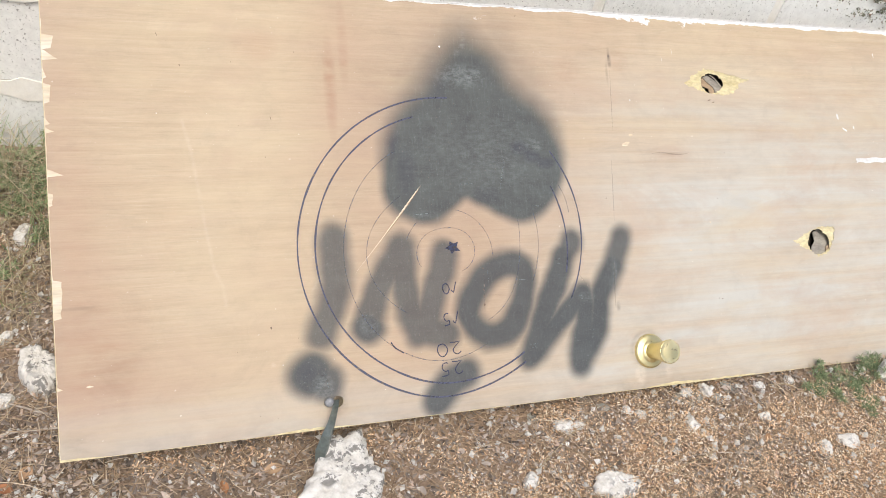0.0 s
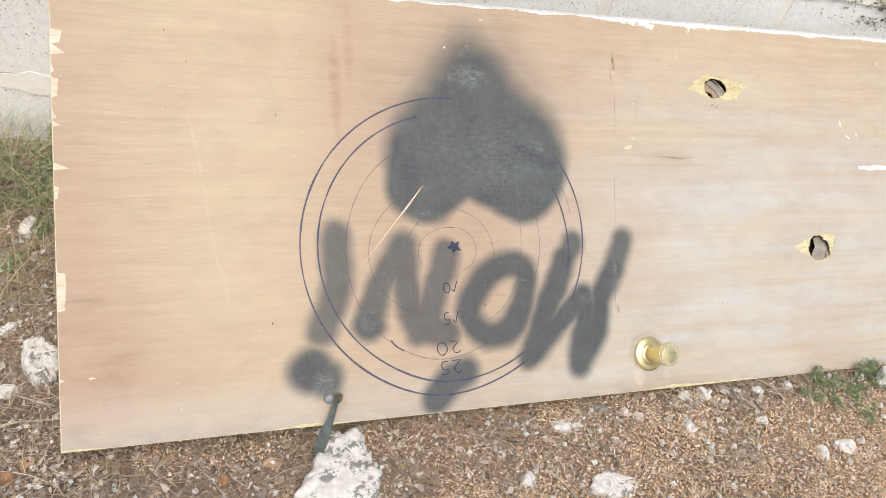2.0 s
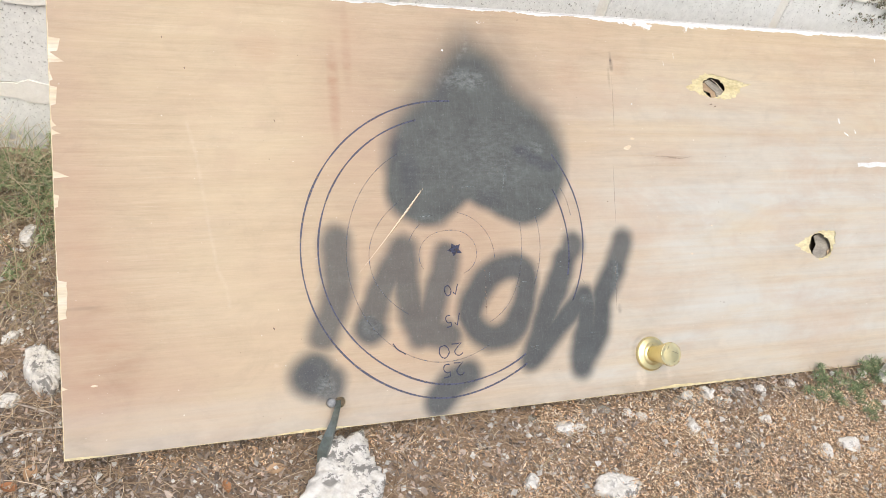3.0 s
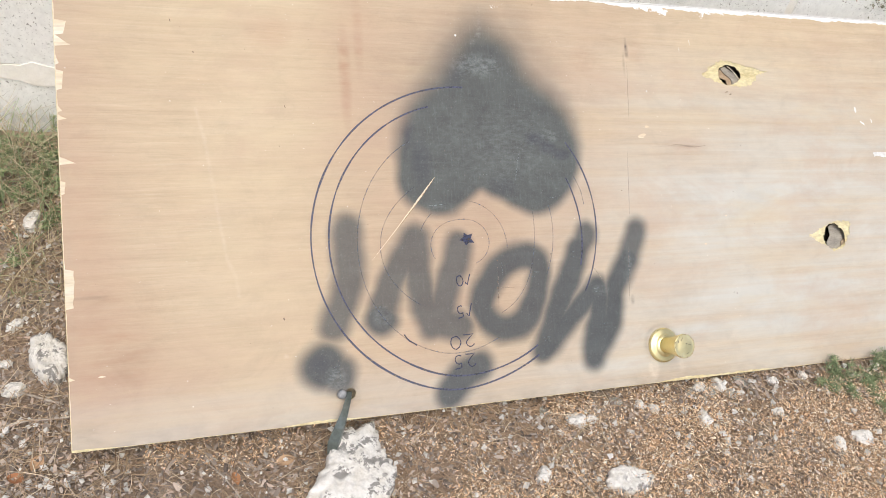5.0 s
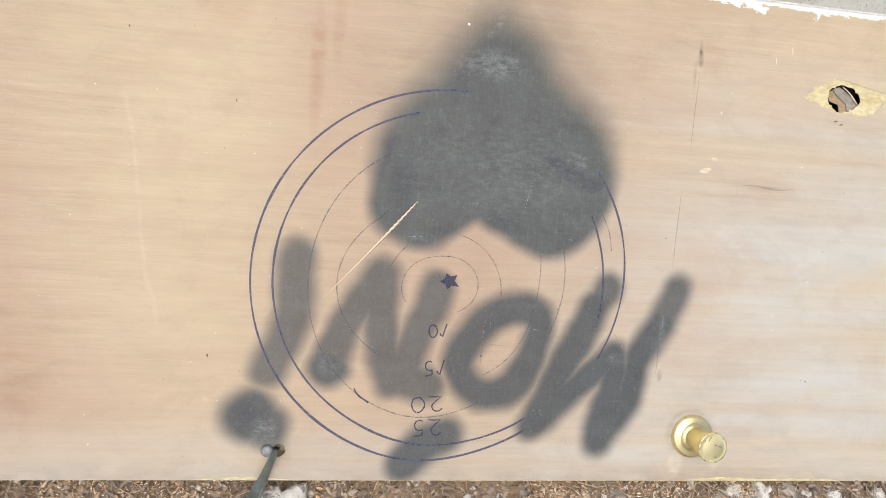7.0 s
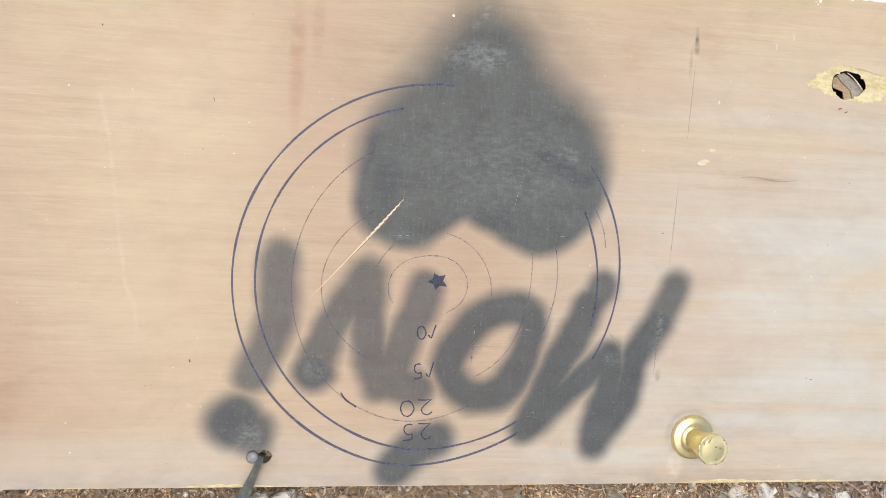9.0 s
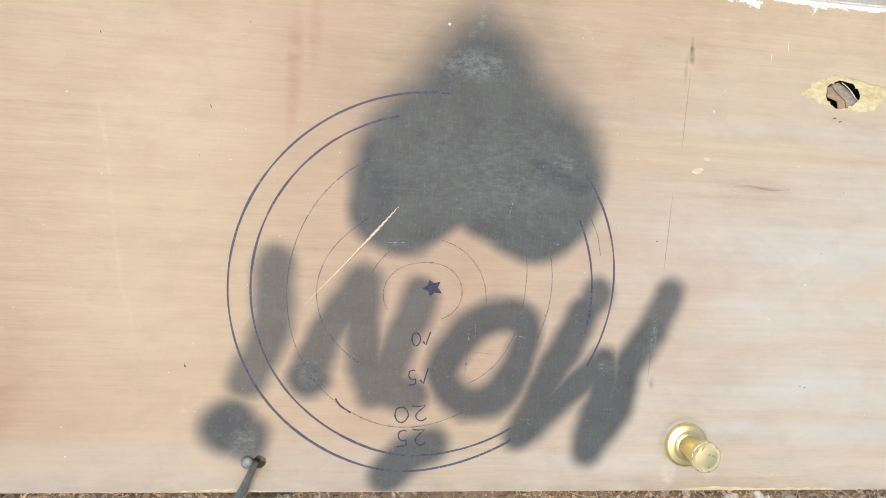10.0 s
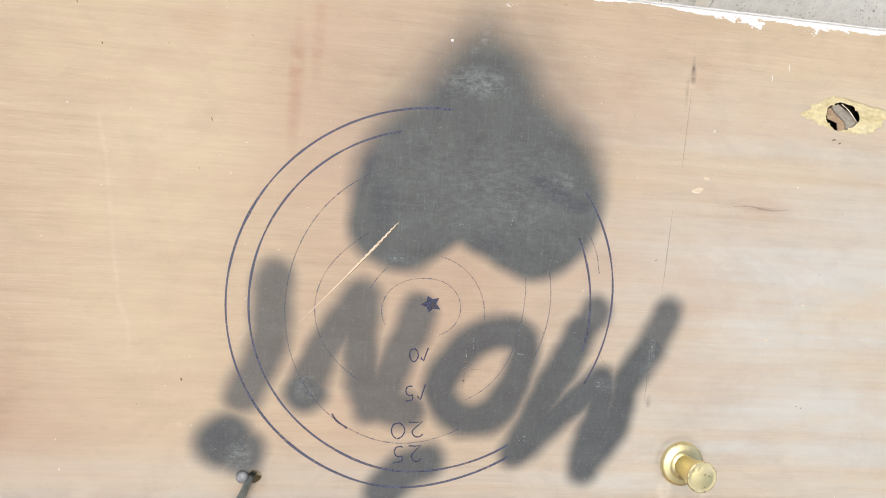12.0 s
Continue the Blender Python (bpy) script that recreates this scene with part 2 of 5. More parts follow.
PIT = two_tone("pit_shade", (0.035, 0.028, 0.022), (0.10, 0.075, 0.055), 60)
SCRATCH = ink_material("grey_scuff", (0.38, 0.31, 0.25), -0.05)
FLECK = two_tone("brown_dents", (0.14, 0.10, 0.075), (0.26, 0.19, 0.14), 60)
STRAP = two_tone("dull_green_metal", (0.18, 0.21, 0.195), (0.30, 0.34, 0.315), 30, 0.42, 0.2, metal=0.7)
STEEL = two_tone("grey_steel", (0.24, 0.25, 0.26), (0.40, 0.41, 0.42), 60, 0.62, 0.4, metal=0.5)
SOIL = ground_material()
BLOCK = block_material()
MORTAR = mortar_material()
LIME = limestone_material("limestone", 1.0, 0.85, 0.45)
PEBBLE = limestone_material("limestone_pebble", 0.045, 0.55, 0.25)
NEEDLE = pieces_material("dry_needles", (0.0, (0.22, 0.15, 0.10)), (0.4, (0.42, 0.30, 0.19)), (0.8, (0.56, 0.43, 0.29)), (1.0, (0.78, 0.68, 0.52)))
SCALE_RED = pieces_material("orange_bud_scales", (0.0, (0.38, 0.225, 0.13)), (0.25, (0.80, 0.53, 0.31)), (0.65, (0.90, 0.69, 0.47)), (1.0, (0.95, 0.87, 0.72)))
BARK = pieces_material("grey_bark_chips", (0.0, (0.14, 0.11, 0.09)), (0.4, (0.33, 0.275, 0.23)), (0.8, (0.54, 0.465, 0.40)), (1.0, (0.66, 0.50, 0.39)))
GRIT = pieces_material("pale_grit", (0.0, (0.50, 0.48, 0.44)), (0.5, (0.70, 0.68, 0.63)), (1.0, (0.86, 0.85, 0.82)))
GREEN = pieces_material("green_blades", (0.0, (0.14, 0.20, 0.085)), (0.5, (0.28, 0.36, 0.165)), (1.0, (0.48, 0.54, 0.31)), rough=0.6)
DARKGREEN = pieces_material("weed_leaves", (0.0, (0.12, 0.17, 0.08)), (0.6, (0.25, 0.32, 0.16)), (1.0, (0.46, 0.52, 0.30)), rough=0.6)
STRAW = pieces_material("dry_straw", (0.0, (0.34, 0.26, 0.15)), (0.6, (0.54, 0.45, 0.29)), (1.0, (0.68, 0.60, 0.44)))
MOSS = pieces_material("dry_moss", (0.0, (0.09, 0.10, 0.06)), (0.5, (0.22, 0.22, 0.15)), (0.85, (0.40, 0.38, 0.29)), (1.0, (0.42, 0.22, 0.16)))
TWIG = two_tone("bleached_twig", (0.36, 0.30, 0.24), (0.66, 0.60, 0.52), 60, 0.9, 0.4)
LEAF = pieces_material("dry_leaf", (0.0, (0.32, 0.12, 0.055)), (0.5, (0.48, 0.25, 0.12)), (1.0, (0.56, 0.40, 0.25)), per_object=True)


# ---- building helpers ----
def mesh_of(name, verts, faces, material, smooth=False):
    me = bpy.data.meshes.new(name)
    me.from_pydata([tuple(v) for v in verts], [], faces)
    me.materials.append(material)
    if smooth:
        me.polygons.foreach_set("use_smooth", [True] * len(me.polygons))
    me.update()
    return me


def bm_mesh(name, bm, material, smooth=False):
    me = bpy.data.meshes.new(name)
    bmesh.ops.recalc_face_normals(bm, faces=bm.faces)
    bm.to_mesh(me)
    bm.free()
    me.materials.append(material)
    if smooth:
        me.polygons.foreach_set("use_smooth", [True] * len(me.polygons))
    return me


def part(name, me, parent, label=""):
    ob = new(name, me)
    ob.parent = parent
    return tagged(ob, label)


def box(bm, x0, x1, y0, y1, z0, z1):
    v = [bm.verts.new((x, y, z)) for x in (x0, x1) for y in (y0, y1) for z in (z0, z1)]
    for f in ((0, 1, 3, 2), (4, 6, 7, 5), (0, 4, 5, 1), (2, 3, 7, 6), (0, 2, 6, 4), (1, 5, 7, 3)):
        bm.faces.new([v[i] for i in f])


def box_mesh(name, material, dims, bevel=0.0):
    bm = bmesh.new()
    box(bm, *dims)
    if bevel:
        bmesh.ops.bevel(bm, geom=bm.edges[:], offset=bevel, segments=2, affect="EDGES")
    return bm_mesh(name, bm, material)


def lathe(name, profile, material, sides=40):
    """A turned piece about the y axis; profile: rows of (y, radius)."""
    verts, faces = [], []
    for y, r in profile:
        for k in range(sides):
            a = 2 * math.pi * k / sides
            verts.append((r * math.cos(a), y, r * math.sin(a)))
    for i in range(len(profile) - 1):
        for k in range(sides):
            a, b = i * sides + k, i * sides + (k + 1) % sides
            faces.append((a, b, b + sides, a + sides))
    faces.append(tuple(range(sides)))
    faces.append(tuple(reversed(range((len(profile) - 1) * sides, len(profile) * sides))))
    bm = bmesh.new()
    bm.from_mesh(mesh_of(name, verts, faces, material))
    return bm_mesh(name, bm, material, True)


def ribbon(name, points, width, material, y=-0.0006, closed=False, taper=False):
    """A flat drawn line on the leaf, through (x, z) points."""
    p = np.array(points, float)
    n = len(p)
    d = np.roll(p, -1, 0) - np.roll(p, 1, 0) if closed else np.gradient(p, axis=0)
    d /= np.linalg.norm(d, axis=1)[:, None] + 1e-9
    side = np.stack([-d[:, 1], d[:, 0]], 1)
    w = np.full(n, width / 2)
    if taper:
        w = w * np.sin(np.linspace(0.12, math.pi - 0.06, n)) * np.array([0.7 + 0.6 * random.random() for _ in range(n)])
    else:
        w = w * np.array([0.8 + 0.4 * noise.noise((k * 0.31, width * 900, 0.5)) + 0.2 for k in range(n)])
    verts = [(a[0], y, a[1]) for a in p + side * w[:, None]] + [(a[0], y, a[1]) for a in p - side * w[:, None]]
    faces = [(i, (i + 1) % n, (i + 1) % n + n, i + n) for i in range(n if closed else n - 1)]
    return mesh_of(name, verts, faces, material)


def tube(points, radii, sides=6):
    """Vertices and faces of a tapered tube along points."""
    verts, faces = [], []
    pts = [Vector(p) for p in points]
    for i, p in enumerate(pts):
        d = (pts[min(i + 1, len(pts) - 1)] - pts[max(i - 1, 0)]).normalized()
        u = d.cross(Vector((0.31, 0.2, 0.93))).normalized()
        v = d.cross(u)
        for k in range(sides):
            a = 2 * math.pi * k / sides
            verts.append(p + (u * math.cos(a) + v * math.sin(a)) * radii[i])
    for i in range(len(pts) - 1):
        for k in range(sides):
            a, b = i * sides + k, i * sides + (k + 1) % sides
            faces.append((a, b, b + sides, a + sides))
    return verts, faces


# ---- ground ----
def ground_height(x, y):
    slope = 0.042 * max(-1.6, min(1.5, x))
    bank = 0.05 * max(0.0, min(1.0, (y - 0.12) / 0.4))
    near = max(0.0, 1.0 - max(abs(x), abs(y)) / 6.0)
    rough = 0.012 * noise.noise((x * 4.1, y * 4.1, 1.7)) + 0.006 * noise.noise((x * 17, y * 17, 4.2)) * near
    far = 0.10 * noise.noise((x * 0.35, y * 0.35, 9.0)) * min(1.0, max(0.0, (math.hypot(x, y) - 2.0) / 4.0))
    return slope + bank + rough + far


def spread(lo, hi, step, reach, grow):
    a = list(np.arange(lo, hi + 1e-6, step))
    s = step
    while a[-1] < reach:
        s *= grow
        a.append(a[-1] + s)
    s = step
    while a[0] > -reach:
        s *= grow
        a.insert(0, a[0] - s)
    return a


def build_ground():
    xs, ys = spread(-1.5, 1.7, 0.02, 300, 1.22), spread(-1.2, 0.7, 0.02, 300, 1.22)
    verts = [(x, y, ground_height(x, y)) for y in ys for x in xs]
    w = len(xs)
    faces = [(j * w + i, j * w + i + 1, (j + 1) * w + i + 1, (j + 1) * w + i) for j in range(len(ys) - 1) for i in range(w - 1)]
    tagged(new("ground", mesh_of("ground", verts, faces, SOIL, True)), "dry forest soil under needle litter and stones", "ground", kind="structure")


build_ground()

# ---- block wall behind the door ----
WALL = pose(1.41, 0.335, -0.045, 0, 0, -6.3)  # x along the wall, y into it
COURSE, LONG = 0.2, 0.4


def build_wall():
    core = new("wall_north", box_mesh("wall_core", MORTAR, (-6.0, 4.0, 0.004, 0.2, -0.3, 1.6)))
    core.matrix_world = WALL
    tagged(core, "weathered grey concrete block wall with smeared pale mortar", "wall", kind="structure")
    for row in range(0, 8):
        xs = np.linspace(-6.0, 4.0, 500)
        top = [row * COURSE + 0.012 + 0.024 * noise.noise((x * 9, row * 3.0, 0)) + 0.008 * noise.noise((x * 37, row, 2)) for x in xs]
        low = [min(t - 0.006, row * COURSE - 0.014 + 0.024 * noise.noise((x * 8, row * 3.0, 5)) + 0.008 * noise.noise((x * 35, row, 7))) for x, t in zip(xs, top)]
        v = [(x, -0.0012 + 0.0010 * noise.noise((x * 40, z * 40, 1)), z) for x, z in zip(xs, top)] + [(x, -0.0034 + 0.0012 * noise.noise((x * 40, z * 40, 6)), z) for x, z in zip(xs, low)] + [(x, 0.001, z + 0.0006) for x, z in zip(xs, top)] + [(x, 0.001, z - 0.0025) for x, z in zip(xs, low)]
        f = [q for i in range(499) for q in ((i, i + 1, 501 + i, 500 + i), (i, 1000 + i, 1001 + i, i + 1), (500 + i, 501 + i, 1501 + i, 1500 + i))]
        part("mortar_joint", mesh_of("mortar_joint", v, f, MORTAR), core, "pale smeared mortar")
    shapes = []
    for s in range(3):
        bm = bmesh.new()
        box(bm, 0.006, LONG - 0.006, 0.0, 0.19, 0.006, COURSE - 0.006)
        bmesh.ops.bevel(bm, geom=bm.edges[:], offset=0.006, segments=2, affect="EDGES")
        for v in bm.verts:
            v.co += 0.003 * noise.noise_vector(v.co * 9 + Vector((s * 7.0, 0, 0)))
        shapes.append(bm_mesh("block", bm, BLOCK))
    rnd = random.Random(4)
    for row in range(-1, 8):
        for k in range(25):
            ob = part("block", shapes[(row * 3 + k * 7) % 3], core)
            ob.matrix_local = pose(-6.0 + (k + (0.5 if row % 2 else 0.0)) * LONG - 0.2, rnd.uniform(-0.003, 0.002), row * COURSE + 0.003, 0, rnd.uniform(-0.3, 0.3), 0)


build_wall()

# ---- the door ----
X0, X1, Z0, Z1, THICK = -0.594, 1.406, -0.268, 0.405, 0.035
HOLE_A, HOLE_B, HOLE_C = (0.5555, 0.283), (0.777, -0.028), (-0.206, -0.229)
TORN_A = [(0.490, 0.280), (0.510, 0.296), (0.538, 0.310), (0.560, 0.309), (0.596, 0.301), (0.622, 0.296), (0.655, 0.293), (0.620, 0.283), (0.608, 0.266), (0.583, 0.260), (0.548, 0.263), (0.525, 0.268)]
TORN_B = [(0.713, -0.023), (0.746, -0.010), (0.784, 0.003), (0.820, 0.001), (0.816, -0.024), (0.805, -0.040), (0.799, -0.050), (0.774, -0.057), (0.756, -0.045), (0.729, -0.035)]
LEFT_CHIPS = [(0.302, 0.323, 0.018), (0.288, 0.300, 0.026), (0.262, 0.275, 0.006), (0.226, 0.252, 0.011), (0.195, 0.203, 0.010), (0.185, 0.190, 0.014),
              (0.122, 0.131, 0.030), (0.080, 0.099, 0.008), (-0.075, -0.022, 0.014), (-0.172, -0.168, 0.012)]


def polygon_radius(centre, poly):
    """Radius of a star-shaped outline about its centre, as a function of the angle."""
    cx, cz = centre
    angles = np.array([math.atan2(z - cz, x - cx) for x, z in poly])
    radii = np.array([math.hypot(x - cx, z - cz) for x, z in poly])
    order = np.argsort(angles)
    a, r = angles[order], radii[order]
    a = np.concatenate([a[-1:] - 2 * math.pi, a, a[:1] + 2 * math.pi])
    r = np.concatenate([r[-1:], r, r[:1]])

    def at(th):
        k = np.clip(np.searchsorted(a, th) - 1, 0, len(a) - 2)
        a0, a1, r0, r1 = a[k], a[k + 1], r[k], r[k + 1]
        smooth = r0 * r1 * np.sin(a1 - a0) / (r1 * np.sin(a1 - th) + r0 * np.sin(th - a0) + 1e-9)
        return smooth * (1 + 0.035 * np.sin(17 * th + cx * 40) + 0.03 * np.sin(31 * th))
    return at


def ragged(radius, seed, amount):
    return lambda th: radius * (1 + amount * (0.5 * np.sin(3 * th + seed) + 0.3 * np.sin(7 * th + 2 * seed) + 0.2 * np.sin(13 * th + seed * 3)))


def ragged_oval(rx, rz, seed, amount):
    rough = ragged(1.0, seed, amount)
    return lambda th: rough(th) * rx * rz / np.hypot(rz * np.cos(th), rx * np.sin(th))


def chip_depth(z):
    d = 0.0012 + 0.0012 * noise.noise((z * 60, 3.0, 0)) + 0.0015 * max(0, noise.noise((z * 14, 8.0, 0)))
    for lo, hi, deep in LEFT_CHIPS:
        if lo <= z <= hi:
            u = (z - lo) / (hi - lo)
            d = max(d, deep * (0.92 + 0.14 * noise.noise((z * 110, 4.0, lo * 9))) * (0.78 + 0.22 * u if hi - lo > 0.014 else 1 - 0.8 * u ** 0.7))
    return d


def sheet(name, material, y, step, holes, chipped):
    """A skin of the leaf with holes through it, and a torn rim if chipped."""
    xs = np.linspace(X0, X1, int(round((X1 - X0) / step)) + 1)
    zs = np.linspace(Z0, Z1, int(round((Z1 - Z0) / step)) + 1)
    X, Z = np.meshgrid(xs, zs)
    if chipped:
        left = np.array([X0 + chip_depth(z) for z in zs])[:, None]
        X = np.maximum(X, left)
        low = np.array([Z0 + 0.0008 + 0.0012 * max(0, noise.noise((x * 45, 1.0, 0))) + 0.013 * max(0, noise.noise((x * 6 + 2, 5.0, 0)) - 0.12) * (0.7 + 0.3 * noise.noise((x * 90, 7.0, 0))) + 0.005 * max(0, 1 - abs((x - 0.53) / 0.07) ** 3) * (0.55 + 0.45 * noise.noise((x * 70, 2.0, 0))) for x in xs])[None, :]
        Z = np.maximum(Z, low)
    X, Z = X.copy(), Z.copy()
    gone = np.zeros(X.shape, bool)
    for (cx, cz), radius in holes:
        dx, dz = X - cx, Z - cz
        r, th = np.hypot(dx, dz), np.arctan2(dz, dx)
        R = radius(th)
        snap = np.abs(r - R) < 0.6 * step
        k = np.where(snap, R / np.maximum(r, 1e-6), 1.0)
        X, Z = cx + dx * k, cz + dz * k
        gone |= (r < R) | snap & (r <= R + 0.6 * step)
    h, w = X.shape
    idx = np.arange(h * w).reshape(h, w)
    quads = np.stack([idx[:-1, :-1], idx[:-1, 1:], idx[1:, 1:], idx[1:, :-1]], -1).reshape(-1, 4)
    fx, fz, fg = X.ravel(), Z.ravel(), gone.ravel()
    span = np.abs(fx[quads].max(1) - fx[quads].min(1)) * np.abs(fz[quads].max(1) - fz[quads].min(1))
    quads = quads[(~fg[quads].all(1)) & (span > 1e-9)]
    me = mesh_of(name, np.stack([fx, np.full(fx.size, y), fz], 1).tolist(), quads.tolist(), material)
    return me, fx, fz


def stroke_cover(X, Z, strokes, radius, soft):
    """How much paint lies at each place, from strokes of a spray can."""
    cover = np.zeros(X.shape)
    for line in strokes:
        for (ax, az), (bx, bz) in zip(line, line[1:] if len(line) > 1 else line):
            vx, vz = bx - ax, bz - az
            u = np.clip(((X - ax) * vx + (Z - az) * vz) / (vx * vx + vz * vz + 1e-9), 0, 1)
            d = np.hypot(X - ax - u * vx, Z - az - u * vz)
            s = np.clip((radius + soft - d) / (2 * soft), 0, 1)
            cover = np.maximum(cover, s * s * (3 - 2 * s))
    return cover


def rounded(points, closed=False, n=6):
    """A smooth line through the given points."""
    p = [Vector(q) for q in points]
    k, out = len(p), []
    for i in range(k if closed else k - 1):
        a, b, c, d = (p[(i - 1) % k], p[i], p[(i + 1) % k], p[(i + 2) % k]) if closed else (p[max(i - 1, 0)], p[i], p[i + 1], p[min(i + 2, k - 1)])
        for s in range(n):
            t = s / n
            out.append(tuple(0.5 * (2 * b + (c - a) * t + (2 * a - 5 * b + 4 * c - d) * t * t + (3 * b - a - 3 * c + d) * t ** 3)))
    out.append(tuple(p[0] if closed else p[-1]))
    return out


# sprayed lettering, seen upside down: an exclamation mark, N, O and W, and a heart above them
EXCLAMATION = [rounded([(-0.196, 0.018), (-0.196, -0.025), (-0.202, -0.067), (-0.215, -0.106), (-0.224, -0.127)])]
LETTER_N = [[(-0.150, -0.118), (-0.132, -0.068), (-0.091, 0.000)], [(-0.088, -0.001), (-0.083, -0.067), (-0.080, -0.107), (-0.070, -0.132)], rounded([(-0.015, -0.013), (-0.023, -0.045), (-0.040, -0.085), (-0.054, -0.121), (-0.068, -0.138)]), [(-0.068, -0.136), (-0.022, -0.140)]]
LETTER_O = [rounded([(0.021, -0.114), (0.040, -0.145), (0.068, -0.153), (0.099, -0.137), (0.121, -0.098), (0.128, -0.060), (0.116, -0.040), (0.088, -0.036), (0.054, -0.051), (0.030, -0.084)], True)]
LETTER_W = [rounded([(0.205, -0.026), (0.190, -0.066), (0.165, -0.108), (0.145, -0.149), (0.126, -0.192)]), [(0.129, -0.191), (0.186, -0.138), (0.216, -0.111), (0.237, -0.094)], [(0.240, -0.099), (0.234, -0.149), (0.224, -0.188), (0.219, -0.212)],
            rounded([(0.302, -0.046), (0.287, -0.074), (0.271, -0.103), (0.262, -0.141), (0.248, -0.176), (0.223, -0.210)])]
W_TIPS = [[(0.221, -0.004), (0.205, -0.028)], [(0.325, -0.001), (0.302, -0.046)]]
COMMA = [[(0.008, -0.207), (-0.022, -0.224), (-0.046, -0.243)]]
HEART = [(0.025, 0.076), (-0.015, 0.045), (-0.046, 0.038), (-0.079, 0.049), (-0.103, 0.073), (-0.112, 0.106), (-0.110, 0.143), (-0.101, 0.181), (-0.084, 0.219), (-0.056, 0.254), (-0.030, 0.285), (-0.008, 0.318), (0.018, 0.354), (0.050, 0.378),
         (0.082, 0.358), (0.107, 0.327), (0.129, 0.297), (0.156, 0.263), (0.187, 0.233), (0.212, 0.200), (0.221, 0.166), (0.220, 0.127), (0.208, 0.087), (0.184, 0.057), (0.149, 0.038), (0.113, 0.040), (0.076, 0.054), (0.049, 0.067)]


def heart_cover(X, Z):
    """Paint of the heart: crisp round lobes, sides that fade more and more towards the tip."""
    line = np.array(rounded(HEART, True, 3))
    near, inside = np.full(X.shape, 1.0), np.zeros(X.shape, bool)
    for (ax, az), (bx, bz) in zip(line, line[1:]):
        vx, vz = bx - ax, bz - az
        u = np.clip(((X - ax) * vx + (Z - az) * vz) / (vx * vx + vz * vz + 1e-12), 0, 1)
        near = np.minimum(near, np.hypot(X - ax - u * vx, Z - az - u * vz))
        inside ^= ((az > Z) != (bz > Z)) & (X < ax + (Z - az) * vx / (vz if abs(vz) > 1e-9 else 1e-9))
    depth = np.where(inside, near, -near) + 0.003 * np.clip((0.12 - Z) / 0.04, 0, 1)
    soft = 0.012 + 0.032 * np.clip((Z - 0.12) / 0.15, 0, 1)
    s = np.clip((depth + soft) / (2 * soft), 0, 1)
    return s * s * (3 - 2 * s) * (1 - 0.35 * np.clip((Z - 0.315) / 0.05, 0, 1))


def noise_row(values, k, seed):
    return np.array([noise.noise((v * k, seed, 0.3)) for v in values])


